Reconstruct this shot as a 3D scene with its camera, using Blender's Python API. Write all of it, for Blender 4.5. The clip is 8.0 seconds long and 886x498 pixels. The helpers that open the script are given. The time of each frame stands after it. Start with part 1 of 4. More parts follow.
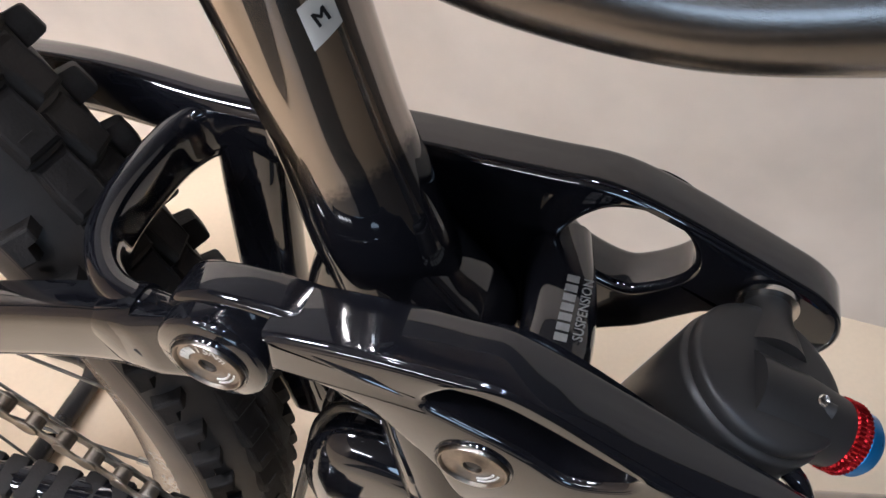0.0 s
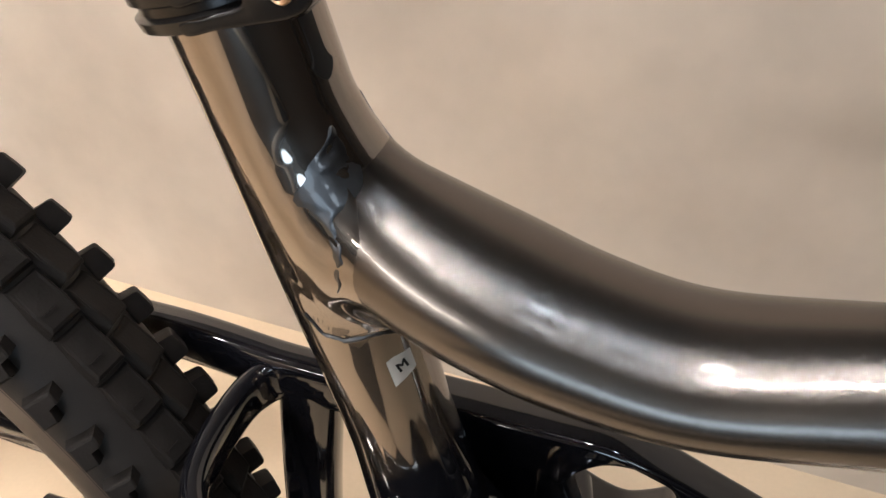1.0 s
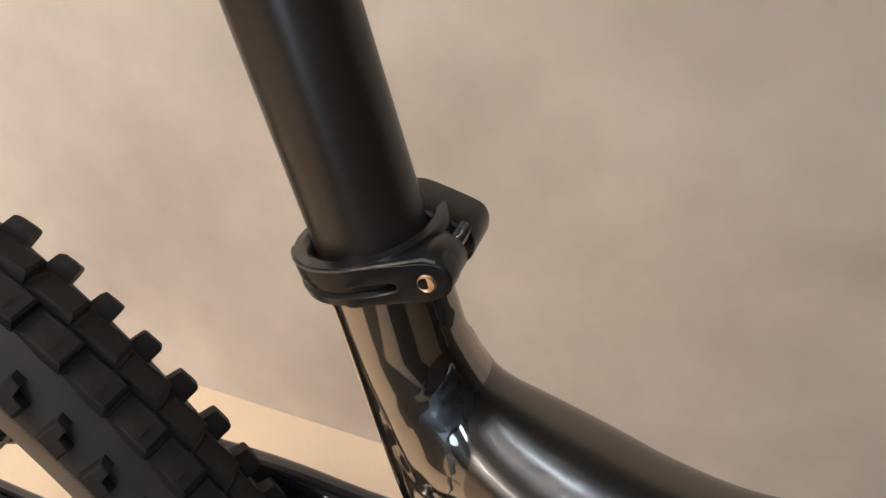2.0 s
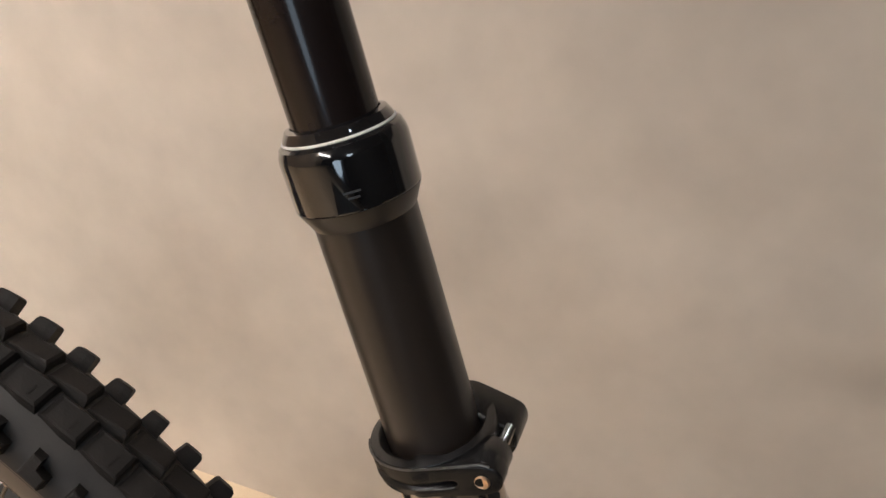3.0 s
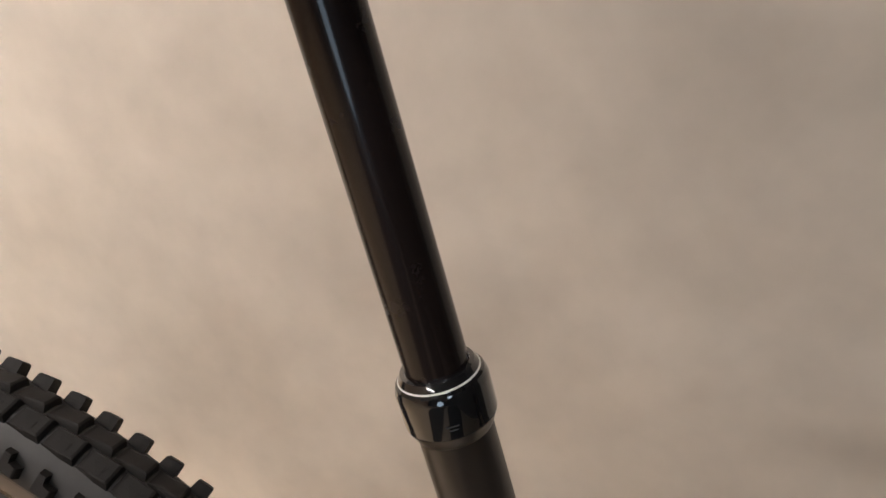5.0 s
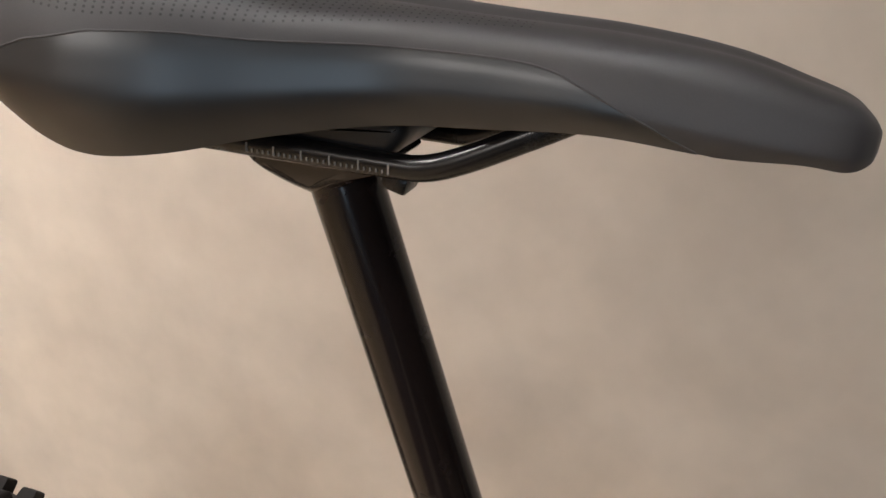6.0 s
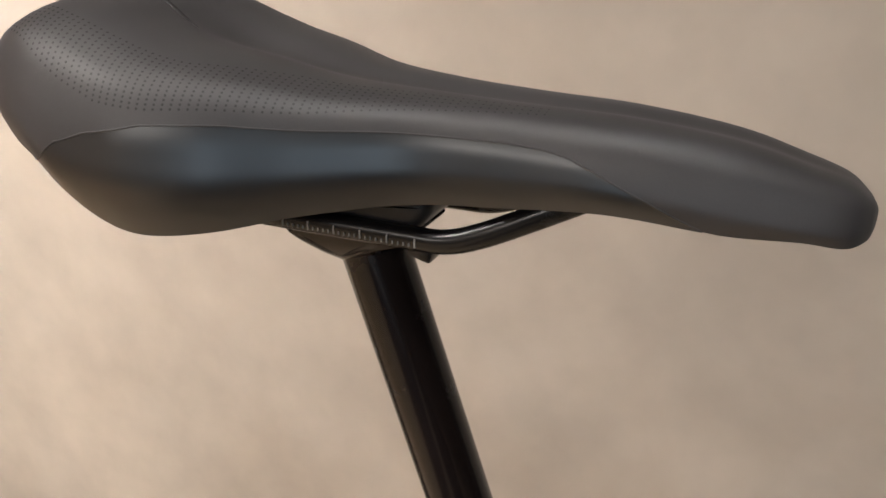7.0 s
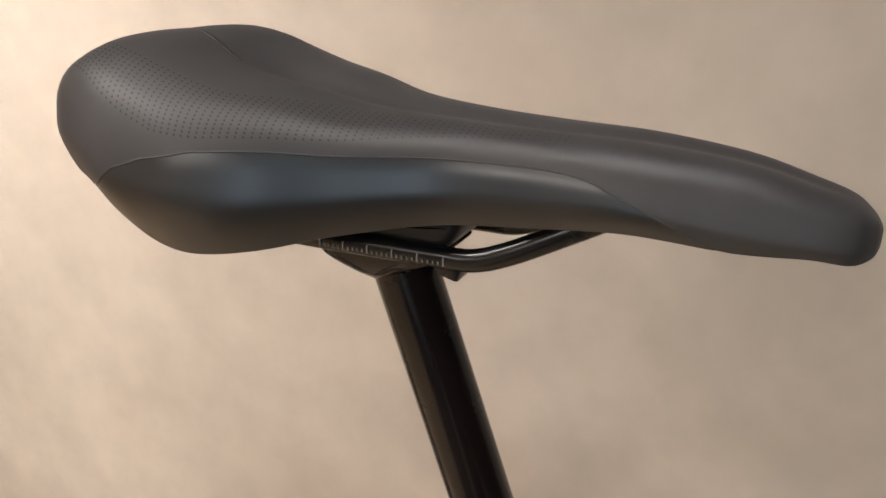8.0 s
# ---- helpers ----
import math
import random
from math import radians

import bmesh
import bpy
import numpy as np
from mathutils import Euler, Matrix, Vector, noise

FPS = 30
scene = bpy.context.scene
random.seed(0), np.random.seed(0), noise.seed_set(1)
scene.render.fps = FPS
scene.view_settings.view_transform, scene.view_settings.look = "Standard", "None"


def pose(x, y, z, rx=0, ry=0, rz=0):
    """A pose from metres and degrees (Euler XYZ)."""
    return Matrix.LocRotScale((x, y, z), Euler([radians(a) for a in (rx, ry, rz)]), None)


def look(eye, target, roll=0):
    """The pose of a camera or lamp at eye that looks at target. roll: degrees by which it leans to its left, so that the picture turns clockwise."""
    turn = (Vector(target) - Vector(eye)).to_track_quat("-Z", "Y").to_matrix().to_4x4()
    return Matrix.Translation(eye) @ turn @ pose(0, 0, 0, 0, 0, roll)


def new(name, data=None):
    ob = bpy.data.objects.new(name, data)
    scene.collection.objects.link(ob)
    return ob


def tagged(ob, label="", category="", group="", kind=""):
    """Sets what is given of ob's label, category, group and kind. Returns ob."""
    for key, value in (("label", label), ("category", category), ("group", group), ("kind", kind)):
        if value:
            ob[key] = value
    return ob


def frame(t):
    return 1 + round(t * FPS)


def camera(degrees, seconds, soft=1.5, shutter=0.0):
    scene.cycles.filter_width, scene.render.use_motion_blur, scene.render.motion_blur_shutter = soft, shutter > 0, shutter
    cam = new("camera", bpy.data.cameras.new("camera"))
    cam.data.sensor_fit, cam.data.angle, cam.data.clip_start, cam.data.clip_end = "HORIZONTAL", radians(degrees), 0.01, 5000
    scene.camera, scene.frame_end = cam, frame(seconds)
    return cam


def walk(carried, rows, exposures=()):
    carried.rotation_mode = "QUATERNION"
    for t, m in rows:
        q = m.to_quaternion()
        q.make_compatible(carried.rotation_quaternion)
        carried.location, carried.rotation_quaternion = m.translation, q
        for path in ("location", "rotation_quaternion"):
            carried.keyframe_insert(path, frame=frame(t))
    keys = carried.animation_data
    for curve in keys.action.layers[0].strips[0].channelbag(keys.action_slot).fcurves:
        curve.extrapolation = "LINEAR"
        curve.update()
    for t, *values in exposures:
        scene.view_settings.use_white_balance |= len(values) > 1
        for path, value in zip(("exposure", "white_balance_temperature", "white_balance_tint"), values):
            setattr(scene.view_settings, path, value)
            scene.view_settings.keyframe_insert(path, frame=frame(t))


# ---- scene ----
cam = camera(60.1, 8.0)
PATH = [
    (0.0, (-0.0122, -0.1314, 0.6913), (-0.0646, 0.0585, 0.4650), 3.06),
    (0.3, (-0.0181, -0.1388, 0.7062), (-0.0767, 0.0635, 0.4926), 3.86),
    (0.5, (-0.0223, -0.1392, 0.7212), (-0.0813, 0.0703, 0.5148), 4.64),
    (0.7, (-0.0269, -0.1375, 0.7382), (-0.0850, 0.0778, 0.5376), 5.34),
    (1.0, (-0.0312, -0.1426, 0.7648), (-0.0870, 0.0802, 0.5718), 4.74),
    (1.2, (-0.0355, -0.1431, 0.7778), (-0.0902, 0.0818, 0.5869), 4.64),
    (1.5, (-0.0430, -0.1457, 0.7980), (-0.1059, 0.0848, 0.6166), 4.18),
    (1.7, (-0.0465, -0.1501, 0.8075), (-0.1144, 0.0818, 0.6298), 3.92),
    (2.8, (-0.0574, -0.1791, 0.8663), (-0.1397, 0.0690, 0.7192), 3.84),
    (3.0, (-0.0603, -0.1835, 0.8831), (-0.1423, 0.0650, 0.7363), 3.86),
    (3.5, (-0.0647, -0.2026, 0.9146), (-0.1444, 0.0500, 0.7737), 4.19),
    (4.0, (-0.0620, -0.2227, 0.9291), (-0.1413, 0.0283, 0.7852), 4.72),
    (4.2, (-0.0595, -0.2261, 0.9342), (-0.1404, 0.0228, 0.7875), 4.47),
    (5.3, (-0.0863, -0.2288, 1.0096), (-0.1707, 0.0248, 0.8734), 3.40),
    (5.5, (-0.0865, -0.2267, 1.0195), (-0.1781, 0.0283, 0.8909), 2.76),
    (6.0, (-0.0866, -0.2260, 1.0447), (-0.1810, 0.0314, 0.9228), 2.42),
    (6.5, (-0.0793, -0.2268, 1.0548), (-0.1813, 0.0320, 0.9425), 1.94),
    (7.0, (-0.0830, -0.2342, 1.0642), (-0.1886, 0.0226, 0.9507), 0.80),
    (7.5, (-0.0797, -0.2434, 1.0659), (-0.1902, 0.0148, 0.9604), 0.50),
    (8.0, (-0.0771, -0.2489, 1.0660), (-0.1940, 0.0077, 0.9637), 0.17),
]
EXPOSURES = [(0.0, -0.10, 5420, 10), (0.5, -0.20, 5900, 10), (1.0, -0.31, 6200, 10), (1.5, -0.46, 6130, 10), (3.0, -0.74, 6270, 10), (4.0, -0.86, 6270, 10), (5.5, -0.84, 6180, 10), (8.0, -0.79, 6380, 10)]
walk(cam, [(t, look(eye, target, roll)) for t, eye, target, roll in PATH], EXPOSURES)


# ---- light ----
world = bpy.data.worlds.new("world")
scene.world = world
world.use_nodes = True
world.node_tree.nodes["Background"].inputs[0].default_value = (0.9, 0.8, 0.7, 1)
world.node_tree.nodes["Background"].inputs[1].default_value = 0.02
scene.view_settings.exposure = 0.0


def lamp(eye, target, power, size, colour, spread=180):
    data = bpy.data.lights.new("area_lamp", "AREA")
    data.shape, data.size, data.energy, data.color, data.spread = "DISK", size, power, colour, radians(spread)
    ob = new("area_lamp", data)
    ob.matrix_world = look(eye, target)
    return ob


WARM = (1.0, 0.92, 0.845)
AMBER = (1.0, 0.855, 0.71)
# place, aim, watts, width, colour, spread
LAMPS = [
    ((-1.30, -0.15, 2.62), (-1.28, 0.15, 0.0), 2.5, 0.14, WARM, 46),
    ((-0.72, -0.15, 2.62), (-0.70, 0.20, 0.0), 1.05, 0.14, WARM, 46),
    ((-0.05, -0.15, 2.62), (-0.03, 0.20, 0.0), 0.55, 0.14, (0.97, 0.94, 0.93), 46),
    ((0.65, -0.15, 2.62), (0.66, 0.20, 0.0), 1.3, 0.14, (0.74, 0.87, 1.0), 46),
    ((-1.25, -0.95, 2.62), (-1.25, -0.90, 0.0), 3.6, 0.10, AMBER, 62),
    ((-0.80, -1.55, 2.62), (-0.80, -1.55, 0.0), 6.0, 0.10, AMBER, 76),
    ((-1.60, -2.20, 2.62), (-1.60, -2.20, 0.0), 7.0, 0.10, AMBER, 80),
    ((-0.75, -0.95, 2.62), (-0.6, 0.0, 0.2), 4, 0.10, WARM),
    ((0.02, -0.78, 2.62), (0.05, -0.1, 0.2), 1.6, 0.16, (0.84, 0.93, 1.0)),
    ((0.65, -0.95, 2.62), (0.75, 0.50, 0.50), 0.8, 0.12, (0.84, 0.93, 1.0), 70),
    # unseen wash lamp added to brighten the wall's left side
    ((-1.60, -1.0, 2.62), (-1.08, 0.50, 0.92), 24, 0.5, WARM, 66),
    ((-2.20, -5.0, 2.62), (-1.1, 0.0, 0.7), 26, 0.45, WARM),
    ((-1.70, -5.0, 2.62), (-0.9, 0.0, 0.7), 26, 0.45, WARM),
    ((-1.20, -5.0, 2.62), (-0.7, 0.0, 0.7), 20, 0.45, WARM),
    ((-0.70, -5.0, 2.62), (-0.5, 0.0, 0.7), 16, 0.45, WARM),
    # unseen cool lamps added for bluish sheen: one overhead, one panel standing low
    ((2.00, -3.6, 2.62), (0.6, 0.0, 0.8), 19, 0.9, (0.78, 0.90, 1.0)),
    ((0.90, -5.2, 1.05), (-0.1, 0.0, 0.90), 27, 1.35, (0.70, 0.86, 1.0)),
    # narrow unseen lamp added to brighten the floor mirrored in the arms
    ((-0.15, -0.70, 2.62), (-0.15, -0.42, 0.0), 1.8, 0.10, WARM, 40),
]
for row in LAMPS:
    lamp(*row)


# ---- materials ----
def material(name, colour, rough=0.5, metal=0.0, coat=0.0, coat_rough=0.03, scale=60.0, vary=0.15, bump=0.0, bump_scale=400.0, spec=0.5, distance=0.001, wear=0.1):
    """A surface whose tone varies at two scales, with fine relief."""
    m = bpy.data.materials.new(name)
    m.use_nodes = True
    nt = m.node_tree
    b = nt.nodes["Principled BSDF"]
    b.inputs["Metallic"].default_value = metal
    b.inputs["Coat Weight"].default_value = coat
    b.inputs["Coat Roughness"].default_value = coat_rough
    b.inputs["Specular IOR Level"].default_value = spec
    tc = nt.nodes.new("ShaderNodeTexCoord")
    coarse = nt.nodes.new("ShaderNodeTexNoise")
    coarse.inputs["Scale"].default_value = scale
    coarse.inputs["Detail"].default_value = 5
    fine = nt.nodes.new("ShaderNodeTexNoise")
    fine.inputs["Scale"].default_value = bump_scale
    fine.inputs["Detail"].default_value = 3
    nt.links.new(tc.outputs["Object"], coarse.inputs["Vector"])
    nt.links.new(tc.outputs["Object"], fine.inputs["Vector"])
    add = nt.nodes.new("ShaderNodeMath")
    add.operation = "MULTIPLY_ADD"
    add.inputs[1].default_value = 0.35
    nt.links.new(fine.outputs["Fac"], add.inputs[0])
    nt.links.new(coarse.outputs["Fac"], add.inputs[2])
    ramp = nt.nodes.new("ShaderNodeMapRange")
    ramp.inputs["From Min"].default_value = 0.45
    ramp.inputs["From Max"].default_value = 0.90
    nt.links.new(add.outputs[0], ramp.inputs["Value"])
    mix = nt.nodes.new("ShaderNodeMix")
    mix.data_type = "RGBA"
    mix.inputs[6].default_value = (*[c * (1 - vary) for c in colour], 1)
    mix.inputs[7].default_value = (*[min(1, c * (1 + vary)) for c in colour], 1)
    nt.links.new(ramp.outputs["Result"], mix.inputs[0])
    nt.links.new(mix.outputs[2], b.inputs["Base Color"])
    rr = nt.nodes.new("ShaderNodeMapRange")
    rr.inputs["To Min"].default_value = max(0.01, rough * (1 - wear))
    rr.inputs["To Max"].default_value = min(1, rough * (1 + wear))
    nt.links.new(ramp.outputs["Result"], rr.inputs["Value"])
    nt.links.new(rr.outputs["Result"], b.inputs["Roughness"])
    if bump:
        bp = nt.nodes.new("ShaderNodeBump")
        bp.inputs["Strength"].default_value = bump
        bp.inputs["Distance"].default_value = distance
        nt.links.new(fine.outputs["Fac"], bp.inputs["Height"])
        nt.links.new(bp.outputs["Normal"], b.inputs["Normal"])
    return m


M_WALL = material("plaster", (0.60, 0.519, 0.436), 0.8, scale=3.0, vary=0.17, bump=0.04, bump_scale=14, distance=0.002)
M_FLOOR = material("floor_vinyl", (0.68, 0.530, 0.365), 0.45, scale=5, vary=0.06, bump=0.05, bump_scale=200)
M_CEIL = material("ceiling_paint", (0.21, 0.19, 0.17), 0.9, scale=4, vary=0.04)
M_ROOM = material("room_paint", (0.74, 0.60, 0.47), 0.8, scale=2, vary=0.06)
def flake_paint(name, colour, share, mirror_rough=0.07):
    """Bright metallic paint under a clear coat: a mirror layer with a share of scattering flakes."""
    m = material(name, colour, mirror_rough, metal=1.0, coat=0.0, coat_rough=0.02, scale=20, vary=0.06, bump_scale=2500)
    nt = m.node_tree
    out = nt.nodes["Material Output"]
    mirror = nt.nodes["Principled BSDF"]
    flakes = nt.nodes.new("ShaderNodeBsdfPrincipled")
    flakes.inputs["Metallic"].default_value = 1.0
    flakes.inputs["Roughness"].default_value = 0.26
    nt.links.new(mirror.inputs["Base Color"].links[0].from_socket, flakes.inputs["Base Color"])
    grain = nt.nodes.new("ShaderNodeTexNoise")
    grain.inputs["Scale"].default_value = 3000
    tc = nt.nodes.new("ShaderNodeTexCoord")
    nt.links.new(tc.outputs["Object"], grain.inputs["Vector"])
    bp = nt.nodes.new("ShaderNodeBump")
    bp.inputs["Strength"].default_value = 0.18
    bp.inputs["Distance"].default_value = 0.0003
    nt.links.new(grain.outputs["Fac"], bp.inputs["Height"])
    nt.links.new(bp.outputs["Normal"], flakes.inputs["Normal"])
    mix = nt.nodes.new("ShaderNodeMixShader")
    mix.inputs[0].default_value = share
    nt.links.new(mirror.outputs[0], mix.inputs[1])
    nt.links.new(flakes.outputs[0], mix.inputs[2])
    nt.links.new(mix.outputs[0], out.inputs["Surface"])
    return m


M_DARKROOM = material("dark_unseen_wall", (0.075, 0.062, 0.052), 0.7, scale=2, vary=0.1)
M_MAT = material("dark_floor_slab", (0.035, 0.032, 0.030), 0.95, scale=40, vary=0.3, bump=0.4, bump_scale=500)
M_CHROME = flake_paint("bright_gunmetal_paint", (0.42, 0.385, 0.35), 0.12)
M_SEATTUBE = flake_paint("bright_paint_fading_to_black", (0.39, 0.350, 0.315), 0.20, 0.05)


def fade_to_black(m, middle, slope, width):
    """Sprays gloss black over the foot of the tube: a soft, speckled edge across its line."""
    nt = m.node_tree
    out = nt.nodes["Material Output"]
    bright = out.inputs["Surface"].links[0].from_socket
    black = nt.nodes.new("ShaderNodeBsdfPrincipled")
    black.inputs["Base Color"].default_value = (0.006, 0.006, 0.008, 1)
    black.inputs["Specular IOR Level"].default_value = 0.0
    black.inputs["Coat Weight"].default_value = 1.0
    black.inputs["Coat IOR"].default_value = 1.68
    tc = nt.nodes.new("ShaderNodeTexCoord")
    axis = nt.nodes.new("ShaderNodeVectorMath")
    axis.operation = "DOT_PRODUCT"
    axis.inputs[1].default_value = slope
    nt.links.new(tc.outputs["Object"], axis.inputs[0])
    speck = nt.nodes.new("ShaderNodeTexNoise")
    speck.inputs["Scale"].default_value = 900
    nt.links.new(tc.outputs["Object"], speck.inputs["Vector"])
    shift = nt.nodes.new("ShaderNodeMath")
    shift.operation = "MULTIPLY_ADD"
    shift.inputs[1].default_value = width * 0.8
    nt.links.new(speck.outputs["Fac"], shift.inputs[0])
    nt.links.new(axis.outputs["Value"], shift.inputs[2])
    edge = nt.nodes.new("ShaderNodeMapRange")
    edge.interpolation_type = "SMOOTHSTEP"
    edge.inputs["From Min"].default_value = middle - width / 2
    edge.inputs["From Max"].default_value = middle + width / 2
    nt.links.new(shift.outputs[0], edge.inputs["Value"])
    mix = nt.nodes.new("ShaderNodeMixShader")
    nt.links.new(edge.outputs["Result"], mix.inputs[0])
    nt.links.new(black.outputs[0], mix.inputs[1])
    nt.links.new(bright, mix.inputs[2])
    nt.links.new(mix.outputs[0], out.inputs["Surface"])


fade_to_black(M_SEATTUBE, 0.5285, (-0.563, 0.0, 0.863), 0.006)
M_FLAKE = flake_paint("flaked_gunmetal_paint", (0.200, 0.182, 0.168), 0.78, 0.16)
M_FLAKE.node_tree.nodes["Principled BSDF"].inputs["Coat Weight"].default_value = 0.3
M_WELD = material("polished_weld", (0.13, 0.132, 0.138), 0.34, metal=1.0, coat=0.5, scale=160, vary=0.2, bump=0.25, bump_scale=220, distance=0.001)
M_BLACK = material("gloss_black_paint", (0.006, 0.006, 0.008), 0.12, coat=1.0, coat_rough=0.03, scale=25, vary=0.3, bump_scale=900)
M_BLACK.node_tree.nodes["Principled BSDF"].inputs["Coat IOR"].default_value = 1.68
M_BLACK.node_tree.nodes["Principled BSDF"].inputs["Specular IOR Level"].default_value = 0.15
M_SATIN = material("satin_black_anodised", (0.012, 0.011, 0.011), 0.26, scale=60, vary=0.2, bump=0.03, bump_scale=3000, distance=0.0002)
# brighter metal that paints the highlight along the clamp's upper edge
M_EDGEGLINT = material("painted_edge_highlight", (0.16, 0.15, 0.14), 0.32, metal=0.8, scale=300, vary=0.4)
M_POST = material("black_hard_anodised", (0.025, 0.0182, 0.0148), 0.32, spec=0.8, scale=40, vary=0.15, bump=0.02, bump_scale=3000, distance=0.0002)
M_STAN = material("polished_black_stanchion", (0.016, 0.0105, 0.0095), 0.27, spec=1.0, coat=0.35, coat_rough=0.10, scale=60, vary=0.08, wear=0.02)
M_STAN.node_tree.nodes["Principled BSDF"].inputs["Coat IOR"].default_value = 1.65
M_STAN.node_tree.nodes["Principled BSDF"].inputs["Specular IOR Level"].default_value = 0.2
M_RUBBER = material("tyre_rubber", (0.0148, 0.0120, 0.0104), 0.68, spec=0.30, scale=90, vary=0.35, bump=0.3, bump_scale=900, distance=0.0006)
M_WALLRUB = material("sidewall_rubber", (0.030, 0.0255, 0.0225), 0.55, scale=60, vary=0.3, bump=0.2, bump_scale=1600, distance=0.0004)
M_SIDE = material("dusty_brown_sidewall", (0.120, 0.092, 0.070), 0.45, scale=35, vary=0.30, bump=0.15, bump_scale=1500, distance=0.0003)
M_RIM = material("rim_black", (0.20, 0.17, 0.145), 0.26, metal=0.9, coat=0.3, coat_rough=0.15, scale=50, vary=0.2)
M_STEEL = material("bright_steel", (0.62, 0.60, 0.57), 0.22, metal=1.0, scale=120, vary=0.15, bump_scale=1200)
M_WASHER = material("dull_steel_washer", (0.27, 0.235, 0.20), 0.34, metal=1.0, scale=150, vary=0.25, bump_scale=900)
M_DARKSTEEL = material("dark_steel", (0.16, 0.15, 0.14), 0.35, metal=1.0, scale=120, vary=0.2)
M_CHAIN = material("chain_steel", (0.33, 0.28, 0.225), 0.42, metal=1.0, scale=200, vary=0.25)
M_BOLT = material("rust_tinted_bolt", (0.75, 0.52, 0.34), 0.30, metal=1.0, scale=500, vary=0.3)
M_COVER = material("saddle_cover", (0.075, 0.070, 0.071), 0.45, spec=0.65, scale=25, vary=0.10, bump=0.10, bump_scale=1500, distance=0.0003)
M_DOT = material("perforation_shade", (0.050, 0.0465, 0.046), 0.7, vary=0.05)
M_PANEL = material("saddle_side_panel", (0.013, 0.014, 0.0165), 0.36, spec=1.0, coat=0.45, coat_rough=0.32, scale=25, vary=0.12, bump=0.08, bump_scale=1300, distance=0.0003)
M_SHELL = material("saddle_shell_plastic", (0.012, 0.012, 0.013), 0.30, scale=50, vary=0.2)
M_WHITE = material("white_print", (0.72, 0.70, 0.66), 0.5, scale=80, vary=0.05)
M_GREYPRINT = material("grey_print", (0.20, 0.195, 0.19), 0.5, scale=300, vary=0.15)
M_FAINT = material("faint_grey_print", (0.05, 0.05, 0.052), 0.4, scale=300, vary=0.15)
M_TICK = material("pale_grey_print", (0.45, 0.43, 0.40), 0.5, scale=300, vary=0.15)
M_STICKER = material("sticker_paper", (0.62, 0.60, 0.55), 0.45, scale=60, vary=0.05)
M_INKSHADE = material("ink_and_slot_shade", (0.01, 0.01, 0.01), 0.5, vary=0.05)
M_RED = material("red_anodised", (0.50, 0.015, 0.02), 0.25, metal=0.9, scale=200, vary=0.15)
M_BLUE = material("blue_anodised", (0.03, 0.22, 0.55), 0.3, metal=0.7, scale=200, vary=0.1)
M_SHOCK = material("matte_black_casting", (0.020, 0.019, 0.019), 0.42, scale=70, vary=0.25, bump=0.06, bump_scale=2200, distance=0.0003)


# ---- mesh helpers ----
def under(parent):
    """The parent itself, or the one above it where its pieces would lie too deep."""
    above = parent.parent
    return above if above is not None and above.parent is not None else parent


def link(name, bm, mat, parent=None, label="", angle=40):
    """Links a bmesh as one smooth-shaded mesh object under its thing or part."""
    bmesh.ops.recalc_face_normals(bm, faces=bm.faces)
    me = bpy.data.meshes.new(name)
    bm.to_mesh(me)
    bm.free()
    for p in me.polygons:
        p.use_smooth = True
    me.set_sharp_from_angle(angle=radians(angle))
    for m in mat if isinstance(mat, (list, tuple)) else [mat]:
        me.materials.append(m)
    ob = new(name, me)
    if parent is not None:
        ob.parent = under(parent)
    if label:
        tagged(ob, label=label)
    return ob


part = link


def empty(name, parent=None):
    ob = new(name)
    if parent is not None:
        ob.parent = parent
    return ob


def spline(points, steps):
    """Catmull-Rom through the points, that many steps a span."""
    pts = [np.array(p, float) for p in points]
    pts = [2 * pts[0] - pts[1]] + pts + [2 * pts[-1] - pts[-2]]
    out = []
    for i in range(1, len(pts) - 2):
        a, b, c, e = pts[i - 1 : i + 3]
        for k in range(steps):
            t = k / steps
            out.append(0.5 * (2 * b + (c - a) * t + (2 * a - 5 * b + 4 * c - e) * t**2 + (3 * b - a - 3 * c + e) * t**3))
    return out + [pts[-2]]


def closed_spline(points, count):
    """A smooth closed loop of that many points through the given ones."""
    pts = [np.array(p, float) for p in points]
    n = len(pts)
    dense = []
    for i in range(n):
        a, b, c, e = (pts[(i + k) % n] for k in (-1, 0, 1, 2))
        for k in range(24):
            t = k / 24
            dense.append(0.5 * (2 * b + (c - a) * t + (2 * a - 5 * b + 4 * c - e) * t**2 + (3 * b - a - 3 * c + e) * t**3))
    dense = np.array(dense)
    length = np.r_[0, np.cumsum(np.linalg.norm(np.diff(np.r_[dense, dense[:1]], axis=0), axis=1))]
    at = np.linspace(0, length[-1], count, endpoint=False)
    ring = np.r_[dense, dense[:1]]
    return np.stack([np.interp(at, length, ring[:, k]) for k in range(ring.shape[1])], 1)


def grow(loop, by):
    """A loop in a plane pushed outward (counter-clockwise loops) by that much."""
    nxt, prv = np.roll(loop, -1, 0), np.roll(loop, 1, 0)
    t = nxt - prv
    n = np.stack([t[:, 1], -t[:, 0]], 1)
    n /= np.linalg.norm(n, axis=1, keepdims=True) + 1e-12
    return loop + n * by


def ccw(loop):
    x, y = loop[:, 0], loop[:, 1]
    return loop if np.sum(x * np.roll(y, -1) - y * np.roll(x, -1)) > 0 else loop[::-1]


